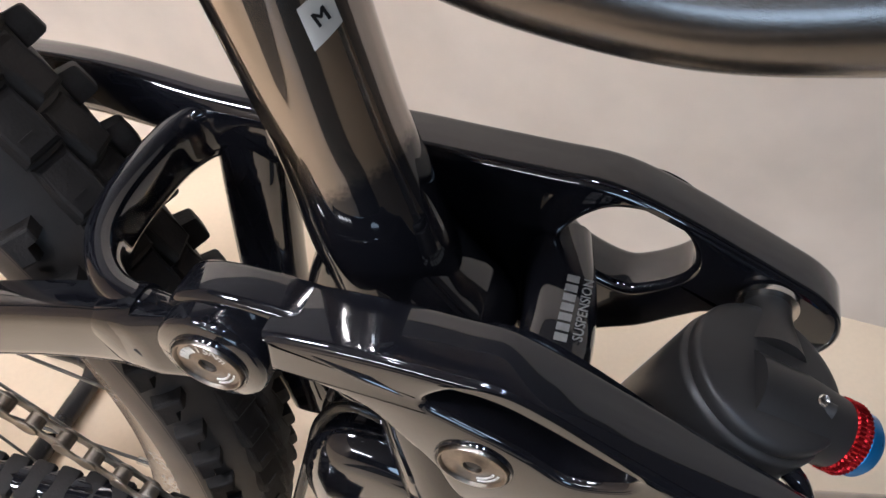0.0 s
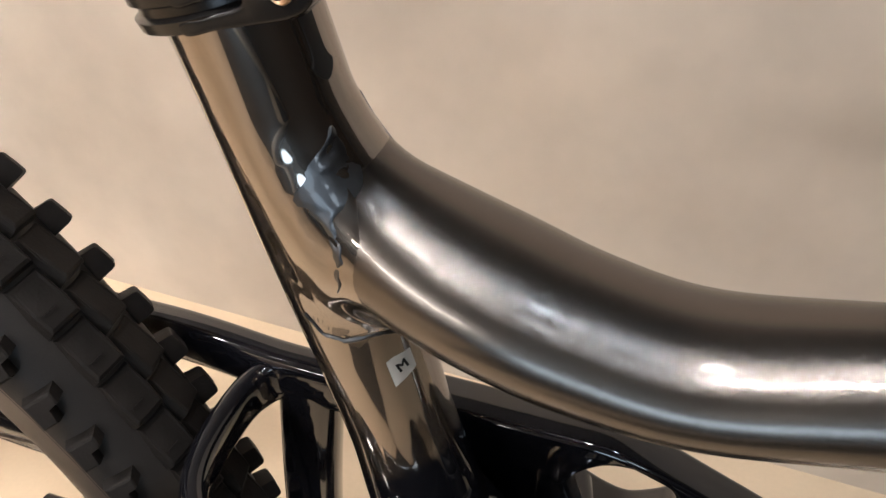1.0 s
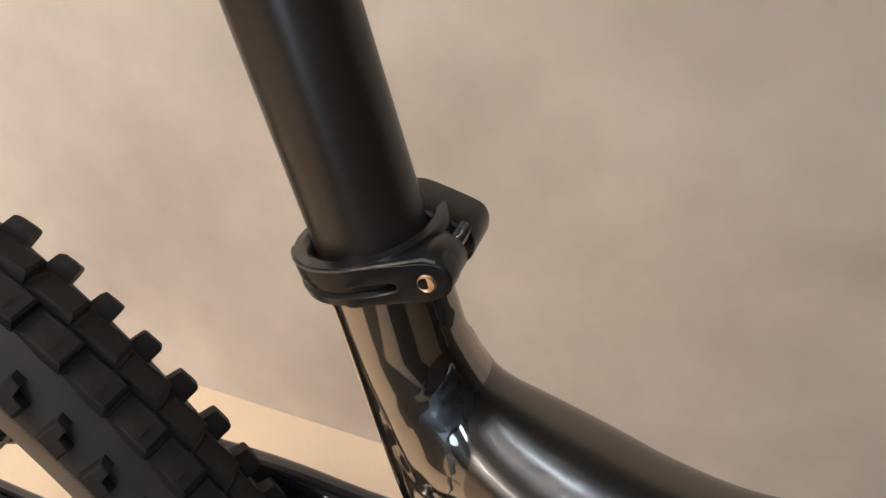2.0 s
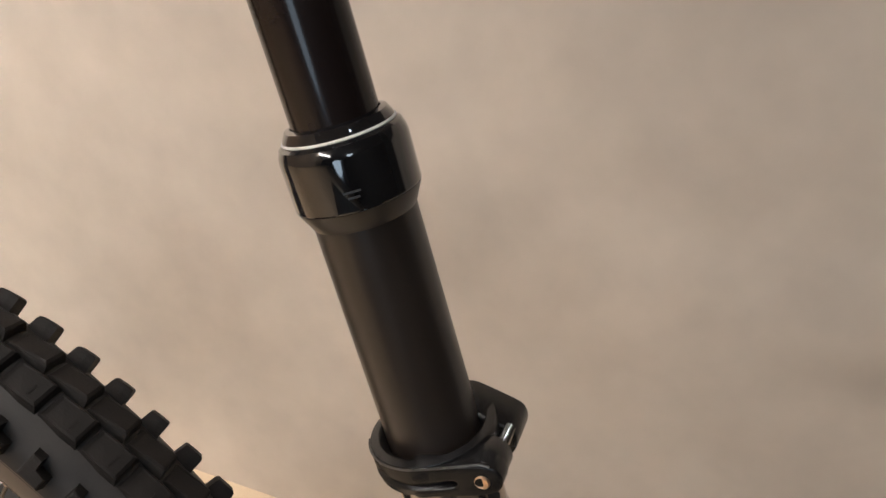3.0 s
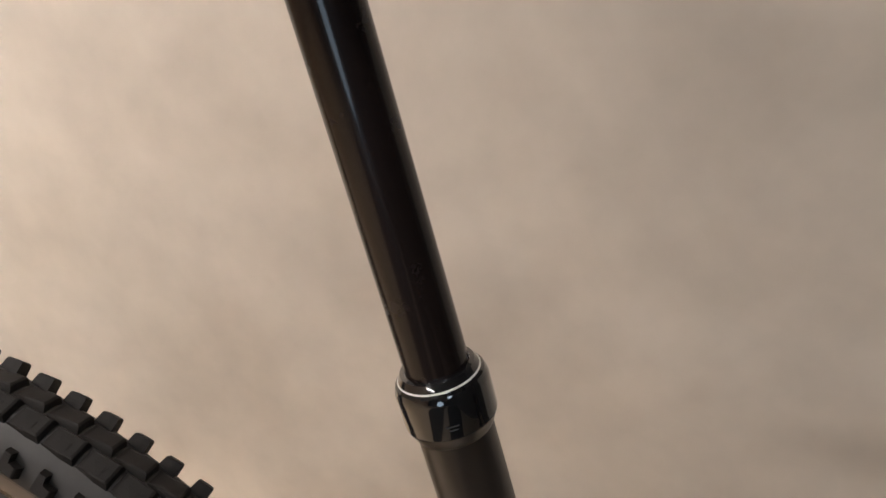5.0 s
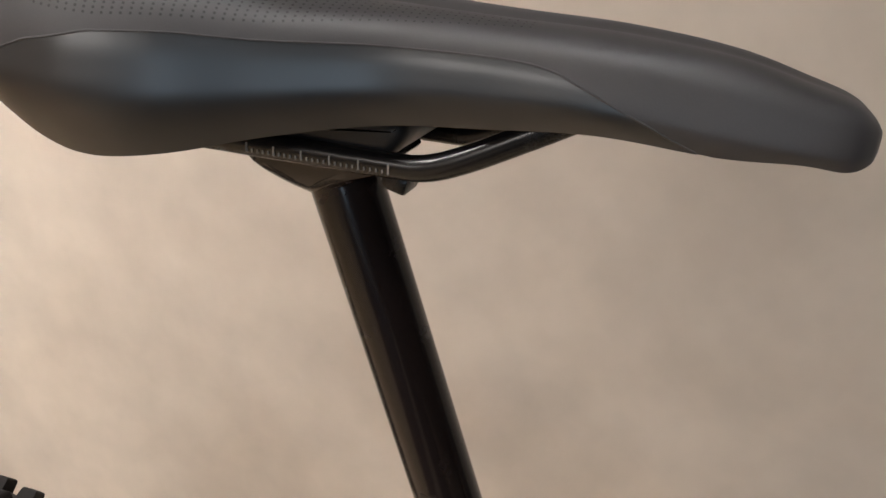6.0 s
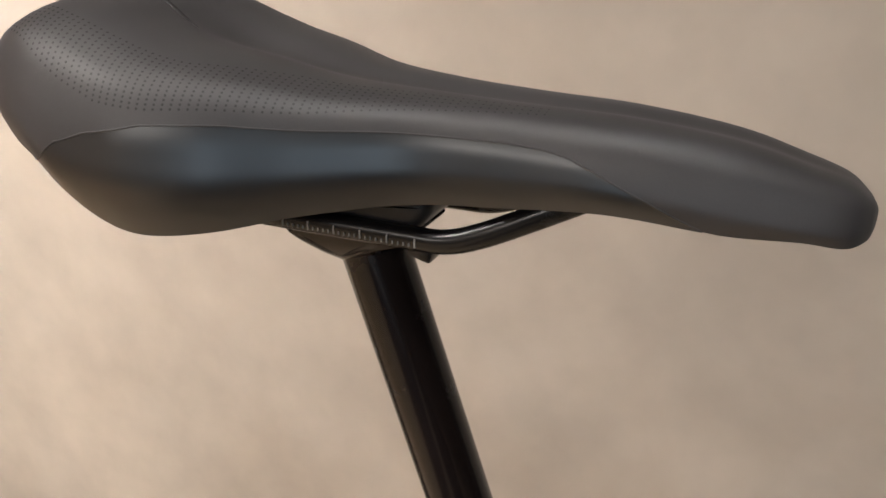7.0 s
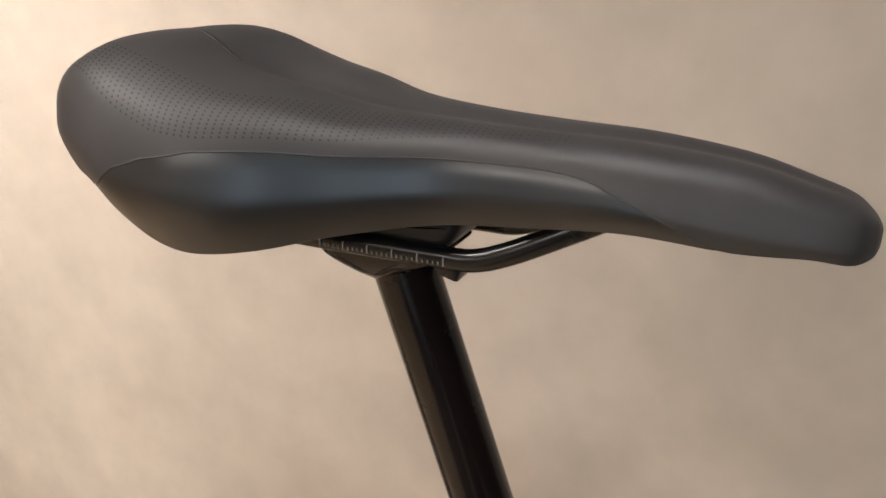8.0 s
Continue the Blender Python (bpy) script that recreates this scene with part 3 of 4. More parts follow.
# -- seat clamp --
def seat_clamp():
    clamp = empty("seat_clamp", bicycle)
    prof = [(-0.0040, 0.0160), (-0.0098, 0.0174), (-0.0104, 0.0204), (-0.0098, 0.0216), (-0.0074, 0.0220), (-0.0066, 0.0206), (-0.0048, 0.0205), (-0.0040, 0.0220), (-0.0004, 0.0220), (0.0012, 0.0214), (0.0016, 0.0186), (0.0002, 0.0168), (-0.0030, 0.0157)]
    part("band", lathe(prof, S, U, 64, cap=False), M_SATIN, clamp, "satin black seat clamp band")

    def swept(bm):
        """Leans a lug inward along its length, so that it runs off the band like a tangent."""
        back = SEAT.inverted()
        for v in bm.verts:
            p = back @ v.co
            p.y += 0.19 * max(0.0, p.x - 0.002) * (1 if p.y < 0 else -1)
            v.co = SEAT @ p
        return bm

    near = [(0.0, 0.0010), (0.008, 0.0007), (0.0160, 0.0002), (0.0230, -0.0004), (0.0268, -0.0024), (0.0280, -0.0065), (0.0262, -0.0102), (0.0215, -0.0116), (0.0150, -0.0112), (0.0070, -0.0106), (0.0, -0.0104), (0.0, -0.0074), (0.006, -0.0074), (0.0125, -0.0072), (0.0140, -0.0061), (0.0125, -0.0050), (0.006, -0.0048), (0.0, -0.0046)]
    part("lug", swept(seat_plate(near, -0.0150, -0.0220, 0.0008, 140)), M_SATIN, clamp)
    far = [(0.0020, 0.0030), (0.0060, 0.0054), (0.0105, 0.0052), (0.0165, 0.0020), (0.0226, -0.0018), (0.0254, -0.0040), (0.0264, -0.0068), (0.0258, -0.0105), (0.0236, -0.0136), (0.0205, -0.0142), (0.0150, -0.0128), (0.0060, -0.0110)]
    part("lug", seat_plate(far, 0.0035, 0.0195, 0.0014), M_SATIN, clamp)
    part("barrel", lathe([(-0.0165, 0.0056), (-0.0150, 0.0064), (-0.0040, 0.0064), (-0.0028, 0.0054), (-0.0026, 0.0022)], on(-0.0060, 0.0212, 0.0), N, 32), M_SATIN, clamp, "round black barrel of the clamp bolt")
    # thin strip whose bright colour stands for the edge highlight
    lip = [on(0.0006, 0.0219 * math.sin(w), -0.0219 * math.cos(w)) for w in np.linspace(-1.2, 0, 12)] + [on(0.0006 - 0.00005 * k, f, -0.0219 + 0.19 * max(0.0, f - 0.002)) for k, f in enumerate((0.006, 0.012, 0.018, 0.0225))] + [on(-0.0009, 0.0252, -0.0174)]
    part("lip", tube(lip, 0.0004, 8), M_EDGEGLINT, clamp, "thin upper edge with its highlight painted bright")
    bolt = part("bolt", lathe([(-0.0182, 0.0008), (-0.0182, 0.0014), (-0.0187, 0.0022), (-0.0183, 0.0026), (-0.0165, 0.0027)], on(-0.0062, 0.0217, 0.0), N, 24), M_BOLT, clamp, "copper-tinted clamp bolt head")
    prof = []
    for k in range(22):
        prof.append((-0.006 + k * 0.0006, 0.0022 if k % 2 else 0.0019))
    part("thread", lathe(prof, on(-0.0045, 0.0240, -0.001), N, 16), M_STEEL, bolt, "bright steel thread")


seat_clamp()


# -- seat post --
def seatpost():
    post = empty("seatpost", bicycle)
    part("outer_tube", lathe([(-0.06, 0.0157), (0.085, 0.0157)], S, U, 64), M_POST, post, "matt black lower seat post tube")
    part("collar", lathe([(0.0846, 0.0156), (0.0846, 0.0186), (0.0852, 0.0190), (0.0992, 0.0191), (0.1010, 0.0188), (0.1030, 0.0180), (0.1038, 0.0168), (0.1058, 0.0160), (0.1074, 0.0150), (0.1078, 0.0132), (0.1032, 0.0130)], S, U, 96), M_COLLAR, post, "gloss black sealing collar", angle=14)
    part("collar_skirt", lathe([(0.0782, 0.0156), (0.0788, 0.0161), (0.0812, 0.0172), (0.0838, 0.0185), (0.0847, 0.0188), (0.0848, 0.0170)], S, U, 96), M_POST, post, "satin black tapered foot of the collar")
    for k in range(2):
        bm = bmesh.new()
        rows = []
        for j in range(2):
            a = 0.0904 - 0.0016 * k + 0.0007 * j
            rows.append([on(a, 0.01925 * math.sin(w), -0.01925 * math.cos(w)) for w in np.radians(np.linspace(19 + 3 * k, 34 - 2 * k, 9))])
        skin(bm, rows, closed=False)
        part("bar_print", bm, M_FAINT, post)
    part("white_ring", lathe([(0.1038, 0.0166), (0.1041, 0.0169), (0.1046, 0.0167), (0.1050, 0.0160)], S, U, 64), M_WHITE, post, "thin white ring")
    part("stanchion", lathe([(0.08, 0.0129), (0.268, 0.0129)], S, U, 64), M_STAN, post, "polished black sliding stanchion")
    bm = plate(closed_spline([(-0.2366, 0.9668), (-0.2315, 0.9610), (-0.2240, 0.9566), (-0.2170, 0.9534), (-0.2125, 0.9522), (-0.2060, 0.9560), (-0.1985, 0.9602), (-0.1908, 0.9653), (-0.1845, 0.9695), (-0.190, 0.9718), (-0.210, 0.9715), (-0.230, 0.9706)], 90), -0.0185, 0.0185, 0.0050)
    for v in bm.verts:
        v.co.y *= float(np.interp(v.co.z, [0.951, 0.957, 0.963, 0.969], [0.42, 0.72, 0.92, 1.0]))
    head = part("head", bm, M_STAN, post, "gloss black rail cradle")
    part("top_clamp", plate(closed_spline([(-0.2365, 0.9750), (-0.215, 0.9745), (-0.195, 0.9738), (-0.184, 0.9736), (-0.1790, 0.9760), (-0.1755, 0.9820), (-0.1785, 0.9868), (-0.195, 0.9885), (-0.22, 0.9860), (-0.236, 0.9815)], 80), -0.0215, 0.0215, 0.0045), M_SHOCK, post, "matt black upper rail clamp")
    part("clamp_nut", block((0.0095, 0.012, 0.0062), 0.0012, pose(-0.1850, -0.002, 0.9612, 0, 14, 0)), M_SATIN, post, "small black clamp nut")
    for x, z0, z1 in ((-0.1865, 0.9600, 0.988), (-0.2325, 0.9665, 0.983)):
        part("bolt", lathe([(0.0, 0.0022), (0.0005, 0.0026), (0.0065, 0.0026), (0.007, 0.0022), (z1 - z0, 0.0022)], (x, -0.004, z0), (-0.10, 0, 1.0), 20), M_SATIN, head)
    return post


M_COLLAR = material("gloss_black_collar", (0.008, 0.008, 0.009), 0.10, coat=0.8, coat_rough=0.04, scale=60, vary=0.2)
M_COLLAR.node_tree.nodes["Principled BSDF"].inputs["Coat IOR"].default_value = 1.8
seatpost()


# -- rear wheel --
def ring_mesh(profile, count, bm=None):
    """Turns a closed profile of (radius, across) round the axle."""
    bm = bm or bmesh.new()
    rings = []
    for i in range(count):
        w = 2 * math.pi * i / count
        rings.append([AXLE + Vector((math.cos(w) * r, y, math.sin(w) * r)) for r, y in profile])
    skin(bm, rings, loop=True)
    return bm


R0, CASE_A, CASE_B = 0.3365, 0.0275, 0.0252


def tread_place(angle, phi):
    """The place on the tyre's casing and the turn of a knob that stands on it."""
    w = radians(angle)
    radial, along = Vector((math.cos(w), 0, math.sin(w))), Vector((-math.sin(w), 0, math.cos(w)))
    p = radians(phi)
    out = (radial * math.cos(p) / CASE_B + N * math.sin(p) / CASE_A).normalized()
    place = AXLE + radial * (R0 + CASE_B * math.cos(p)) + N * CASE_A * math.sin(p)
    across = along.cross(out)
    m = Matrix(((along.x, across.x, out.x, 0), (along.y, across.y, out.y, 0), (along.z, across.z, out.z, 0), (0, 0, 0, 1)))
    m.translation = place
    return m


def knob_mesh(l, w, h, ramp, cut=0.0, step=False):
    """A tread block, steep at its trailing end and ramped down to the leading one, with worn upper edges; step: one corner cut away, as on the shoulder blocks."""
    bm = bmesh.new()
    b, c = 0.0016, 0.0008
    if step:
        plan = [(-0.5, -0.5), (0.5, -0.5), (0.5, 0.5), (0.08, 0.5), (0.02, 0.12), (-0.5, 0.06)]
    else:
        plan = [(-0.5, -0.5), (-0.1, -0.52), (0.5, -0.46), (0.5, 0.46), (-0.1, 0.52), (-0.5, 0.5)]
    rings = []
    for z, k in ((-b, 1.12), (h - 2.2 * c, 1.0), (h - 0.7 * c, 0.94), (h, 0.80)):
        row = []
        for x, y in plan:
            tall = z if z < 0 else z * (1 - ramp * (x + 0.5) ** 1.5)
            row.append((x * l * k, y * w * k, tall))
        rings.append(row)
    skin(bm, rings)
    if cut:
        block((cut, w * 0.40, 0.0008), 0, Matrix.Translation((-l * 0.16, -w * 0.12, h * (1 - ramp * 0.20))), bm)
    bmesh.ops.recalc_face_normals(bm, faces=bm.faces)
    me = bpy.data.meshes.new("knob")
    bm.to_mesh(me)
    bm.free()
    me.materials.append(M_RUBBER)
    return me


def rear_wheel():
    wheel = empty("rear_wheel", bicycle)
    arc = lambda lo, hi, n, inset=0.0: [(R0 + (CASE_B - inset) * math.cos(w), (CASE_A - inset) * math.sin(w)) for w in np.radians(np.linspace(lo, hi, n))]
    tyre = part("tyre", ring_mesh(arc(-79, 79, 27), 180), M_WALLRUB, wheel, "black knobbly mountain bike tyre")
    for side in (-1, 1):
        part("sidewall", ring_mesh(arc(side * 77, side * 132, 12) + arc(side * 132, side * 77, 12, 0.0015), 180), M_SIDE, wheel, "dusty brown tyre sidewall")
    part("rim", ring_mesh([(0.2945, 0.006), (0.2955, 0.0105), (0.300, 0.0135), (0.3165, 0.0158), (0.3205, 0.0158), (0.3205, -0.0158), (0.3165, -0.0158), (0.300, -0.0135), (0.2955, -0.0105), (0.2945, -0.006)], 160), M_RIM, wheel, "glossy dark wheel rim")
    part("hub", lathe([(-0.040, 0.012), (-0.034, 0.027), (-0.030, 0.029), (-0.027, 0.014), (0.024, 0.014), (0.028, 0.029), (0.032, 0.027), (0.040, 0.012)], AXLE, N, 32), M_SATIN, wheel, "black rear hub")
    for k in range(32):
        w = 2 * math.pi * k / 32
        side = -1 if k % 2 else 1
        lean_ = (1 if (k // 2) % 2 else -1) * radians(62)
        a = AXLE + Vector((math.cos(w + lean_) * 0.027, side * 0.030, math.sin(w + lean_) * 0.027))
        b = AXLE + Vector((math.cos(w) * 0.297, side * 0.003, math.sin(w) * 0.297))
        part("spoke", tube([a, b], 0.0010, 8), M_DARKSTEEL, wheel)
        part("nipple", tube([b, b + (a - b).normalized() * 0.014], 0.0021, 8), M_STEEL, wheel)
    return wheel, tyre


wheel, tyre = rear_wheel()


# -- rocker link --
def rocker_link():
    rocker = empty("rocker_link", bicycle)
    outline = closed_spline([(-0.0790, 0.5395), (-0.0787, 0.5412), (-0.066, 0.5438), (-0.05, 0.5455), (-0.035, 0.5462), (-0.022, 0.5464), (-0.010, 0.5424), (0.0015, 0.5370), (0.0155, 0.5305), (0.030, 0.5240), (0.045, 0.5172), (0.060, 0.5092), (0.067, 0.5000), (0.060, 0.4915), (0.045, 0.4930), (0.020, 0.4955), (0.0, 0.4910), (-0.014, 0.4860), (-0.0280, 0.4885), (-0.0356, 0.5025), (-0.0449, 0.5135), (-0.0537, 0.5226), (-0.0655, 0.5262), (-0.0777, 0.5268), (-0.0792, 0.5280)], 180)
    pocket = closed_spline([(-0.0383, 0.5335), (-0.0318, 0.5416), (-0.0213, 0.5438), (-0.0112, 0.5406), (-0.0005, 0.5350), (0.0090, 0.5295), (0.0122, 0.5270), (0.0100, 0.5215), (-0.0012, 0.5168), (-0.0118, 0.5222), (-0.0205, 0.5262), (-0.0310, 0.5300)], 160)
    arm = part("drive_side_arm", plate(outline, -0.0268, -0.0460, 0.0026, hole=pocket), M_BLACK, rocker, "gloss black rocker arm with a sculpted pocket")
    part("pocket_floor", plate(closed_spline([(p[0], p[1]) for p in grow(ccw(pocket), 0.0015)[::10]], 60), -0.0290, -0.0360, 0.0005), M_BLACK, arm)
    part("tongue", plate(closed_spline([(-0.1110, 0.5270), (-0.1090, 0.5345), (-0.1030, 0.5398), (-0.092, 0.5424), (-0.080, 0.5428), (-0.070, 0.5424), (-0.062, 0.5400), (-0.056, 0.5360), (-0.054, 0.5300), (-0.072, 0.5200), (-0.092, 0.5130), (-0.106, 0.5180)], 90), -0.0264, -0.0398, 0.0026), M_BLACK, arm)
    # the raised rib along the arm's outer face
    part("rib", tube([(-0.066, -0.0455, 0.5400), (-0.052, -0.0459, 0.5370), (-0.042, -0.0455, 0.5335)], [0.0008, 0.0014, 0.0005], 10, flat=0.8), M_BLACK, arm)
    far = closed_spline([(-0.104, 0.5320), (-0.095, 0.5400), (-0.0744, 0.5430), (-0.05, 0.5438), (-0.0267, 0.5446), (-0.0115, 0.5452), (0.0, 0.5435), (0.016, 0.5382), (0.031, 0.5322), (0.045, 0.5265), (0.056, 0.5215), (0.0635, 0.5150), (0.0665, 0.5060), (0.0640, 0.4975), (0.057, 0.4945), (0.048, 0.4975), (0.040, 0.5030), (0.030, 0.5040), (0.0217, 0.4978), (0.0114, 0.4883), (0.0015, 0.4822), (-0.012, 0.4740), (-0.03, 0.4700), (-0.06, 0.4860), (-0.09, 0.5150)], 170)
    hole = closed_spline([(-0.0197, 0.5194), (-0.0174, 0.5266), (-0.0119, 0.5335), (-0.0061, 0.5373), (0.0031, 0.5384), (0.0118, 0.5354), (0.0171, 0.5302), (0.0195, 0.5226), (0.0169, 0.5160), (0.0085, 0.5085), (0.0008, 0.5060), (-0.0131, 0.5114)], 170)
    part("far_side_arm", plate(far, 0.0275, 0.0450, 0.0028, hole=hole), M_BLACK, rocker, "gloss black rocker arm with an oval window")
    # cross brace in front of the seat tube, with its print
    path = spline([(-0.0125, -0.036, 0.5105), (-0.0128, -0.015, 0.5100), (-0.0135, 0.0, 0.5098), (-0.0160, 0.015, 0.5092), (-0.0205, 0.034, 0.5075)], 6)
    brace = part("cross_brace", boxtube(path, [(0.0108, 0.0125)] * len(path), power=3.4), M_BLACK, rocker, "black cross brace with pale grey printing")
    run = Vector((-0.03, 1.0, -0.04)).normalized()
    normal = Vector((0.0, 0.04, 1.0))
    normal = (normal - run * normal.dot(run)).normalized()
    side = normal.cross(run)
    middle = Vector((-0.0104, -0.0008, 0.5097)) + normal * 0.0127

    def print_pose(along, across):
        m = Matrix(((run.x, side.x, normal.x, 0), (run.y, side.y, normal.y, 0), (run.z, side.z, normal.z, 0), (0, 0, 0, 1)))
        m.translation = middle + run * along + side * across
        return m

    letters("SUSPENSION", 0.0040, print_pose(0.0026, -0.0026), M_GREYPRINT, brace, "print", "pale grey lettering", 0.00004)
    for k in range(7):
        part("bar_print", block((0.0026, 0.0036, 0.0002), 0.0, print_pose(0.0020 + 0.0036 * (k - 3), 0.0020)), M_GREYPRINT, brace)
    for along, across, r in ((-0.0140, 0.0004, 0.0013), (-0.0168, 0.0030, 0.0015), (-0.0170, -0.0018, 0.0013)):
        part("mark_print", lathe([(0, r), (0.0003, r)], print_pose(along, across).translation, normal, 14), M_GREYPRINT, brace)
    part("mark_print", block((0.0042, 0.0010, 0.0002), 0, print_pose(-0.0155, 0.0016) @ Matrix.Rotation(radians(-42), 4, "Z")), M_GREYPRINT, brace)
    part("mark_print", block((0.0042, 0.0010, 0.0002), 0, print_pose(-0.0155, -0.0006) @ Matrix.Rotation(radians(38), 4, "Z")), M_GREYPRINT, brace)
    # the frame's pivot mount between the arms
    part("pivot_mount", plate(closed_spline([(-0.064, 0.5600), (-0.0600, 0.5520), (-0.0520, 0.5400), (-0.0410, 0.5270), (-0.0285, 0.5120), (-0.024, 0.4920), (-0.026, 0.4700), (-0.075, 0.4600), (-0.090, 0.490), (-0.084, 0.525), (-0.074, 0.5500)], 110), -0.0160, 0.0160, 0.0075), M_BLACK, rocker, "gloss black pivot mount of the frame")
    # pivot bolts
    for x, z, y, r, word in ((-0.0953, 0.5237, -0.0468, 0.0098, True), (-0.0249, 0.5116, -0.0458, 0.0094, False)):
        part("pivot_well", lathe([(0.0020, r * 1.10), (-0.0008, r * 1.10), (-0.0011, r * 1.08), (-0.0010, r * 1.04), (0.0020, r * 1.03)], (x, y, z), N, 48), M_BLACK, rocker, "black ring round the pivot bolt")
        washer = part("pivot_washer", lathe([(0.002, r), (-0.0012, r), (-0.0018, r * 0.97), (-0.0018, r * 0.93), (-0.0010, r * 0.88), (-0.0008, r * 0.42), (-0.0012, r * 0.36), (-0.0012, r * 0.27), (0.0006, r * 0.24)], (x, y, z), N, 48), M_WASHER, rocker, "bright steel pivot washer")
        # black hexagon painted in for the shade of the socket
        part("socket", lathe([(-0.0003, r * 0.27), (-0.0005, r * 0.10)], (x, y, z), N, 6), M_INKSHADE, washer)
        if word:
            for k, letter in enumerate("15Nm"):
                w = radians(104 - 20 * k)
                m = Matrix.Translation((x + math.cos(w) * r * 0.66, y - 0.00105, z + math.sin(w) * r * 0.66)) @ Matrix.Rotation(radians(90), 4, "X") @ Matrix.Rotation(w - math.pi / 2, 4, "Z")
                letters(letter, 0.0036, m, M_WHITE, washer, "engraving")
            for w in np.radians((124, 139, 154, 169)):
                m = Matrix.Translation((x + math.cos(w) * r * 0.66, y - 0.00105, z + math.sin(w) * r * 0.66)) @ Matrix.Rotation(radians(90), 4, "X") @ Matrix.Rotation(w - math.pi / 2, 4, "Z")
                part("bar_print", block((0.0014, 0.0024, 0.0002), 0, m), M_WHITE, washer)
        for q in (0.60, 0.74):
            arc = [Vector((x + math.cos(w) * r * q, y - 0.0010, z + math.sin(w) * r * q)) for w in np.radians(np.linspace(-75, -10, 10))]
            part("arc_print", tube(arc, 0.00032, 6), M_WHITE, washer)
    return rocker


rocker_link()


# -- rear triangle --
def rear_triangle():
    lines = {
        -1: [(-0.489, -0.068, 0.385), (-0.40, -0.064, 0.418), (-0.30, -0.056, 0.453), (-0.19, -0.0420, 0.4930), (-0.14, -0.0388, 0.5110), (-0.115, -0.0400, 0.5185), (-0.094, -0.0418, 0.5235)],
        1: [(-0.489, 0.068, 0.400), (-0.40, 0.062, 0.450), (-0.30, 0.050, 0.503), (-0.20, 0.0420, 0.5245), (-0.14, 0.0385, 0.5265), (-0.115, 0.0380, 0.5265), (-0.092, 0.0380, 0.5260)],
    }
    for side, points in lines.items():
        pts = spline(points, 8)
        sizes = [(float(np.interp(p[0], [-0.115, -0.100], [0.0074, 0.0042])), float(np.interp(p[0], [-0.489, -0.3, -0.14, -0.115, -0.095], [0.0095, 0.0105, 0.0112, 0.0120, 0.0128]))) for p in pts]
        stay = part("seatstay", boxtube(pts, sizes, power=5.0 if side < 0 else 3.2), M_BLACK, bicycle, "gloss black seatstay ending in a pivot boss")
        part("pivot_boss", lathe([(-0.0048, 0.0143), (-0.0044, 0.0150), (-0.0032, 0.0155), (0.0028, 0.0155), (0.0042, 0.0142)], (-0.0953, side * 0.0418, 0.5237), N, 48), M_BLACK, stay)
        if side < 0:
            # the glued joint between the stay and its boss, with a slit in its face
            part("joint_collar", boxtube([(-0.1300, -0.0387, 0.5138), (-0.1265, -0.0387, 0.5152), (-0.1180, -0.0386, 0.5180), (-0.1150, -0.0386, 0.5190)], [(0.0074, 0.0112), (0.0082, 0.0121), (0.0082, 0.0126), (0.0074, 0.0126)], power=4.0), M_BLACK, stay)
            # black sliver that paints the slit's inner shade
            part("slit", block((0.0016, 0.0006, 0.0052), 0.0002, pose(-0.1165, -0.0470, 0.5170, 0, -38, 0)), M_INKSHADE, stay)
        else:
            hose = [Vector((p[0], p[1] + 0.004, p[2] - 0.0155)) for p in pts]
            part("brake_hose", tube(hose, 0.0024, 12), M_SATIN, stay, "thin black brake hose under the stay")
    # arched bridge round the front of the tyre
    pts = spline([(-0.112, -0.0385, 0.5195), (-0.130, -0.0345, 0.5190), (-0.1420, -0.0235, 0.5190), (-0.1480, -0.0080, 0.5190), (-0.1490, 0.0120, 0.5195), (-0.1460, 0.0280, 0.5210), (-0.136, 0.0370, 0.5240), (-0.112, 0.0390, 0.5265)], 10)
    part("stay_bridge", boxtube(pts, [(0.0052, 0.0110)] * len(pts), power=3.0), M_BLACK, bicycle, "gloss black arched bridge between the seatstays")
    pts = spline([(-0.1265, 0.0400, 0.530), (-0.1270, 0.0380, 0.500), (-0.1285, 0.0378, 0.450), (-0.128, 0.038, 0.400), (-0.120, 0.040, 0.350)], 6)
    part("upright_strut", boxtube(pts, [(0.0085, 0.0132)] * len(pts), up=(1, 0, 0), power=3.0), M_BLACK, bicycle, "gloss black upright strut beside the tyre")
    for side in (-1, 1):
        y = side * 0.050
        pts = spline([(-0.489, y * 1.4, 0.362), (-0.35, y * 1.25, 0.368), (-0.22, y * 1.1, 0.381), (-0.15, y * 0.95, 0.378), (-0.08, y * 0.8, 0.362)], 8)
        stay = part("chainstay", boxtube(pts, [(0.008, 0.013)] * len(pts), power=3.5), M_BLACK, bicycle, "gloss black chainstay")
        if side < 0:
            for k in range(19):
                x = -0.31 + k * 0.0112
                i = min(range(len(pts)), key=lambda n: abs(pts[n][0] - x))
                p = pts[i]
                part("protector_rib", block((0.0094, 0.0175, 0.0050), 0.0016, pose(x, p[1], p[2] + 0.0105)), M_RUBBER, stay)
    # lower link and the foot of the frame
    part("lower_link", plate(closed_spline([(-0.100, 0.395), (-0.088, 0.430), (-0.065, 0.437), (-0.040, 0.425), (-0.035, 0.385), (-0.06, 0.350), (-0.090, 0.355)], 80), -0.022, 0.022, 0.0150), M_BLACK, bicycle, "gloss black lower suspension link")
    part("bottom_bracket_shell", lathe([(-0.040, 0.021), (-0.038, 0.0235), (0.038, 0.0235), (0.040, 0.021)], (-0.055, 0, 0.340), N, 40), M_BLACK, bicycle)
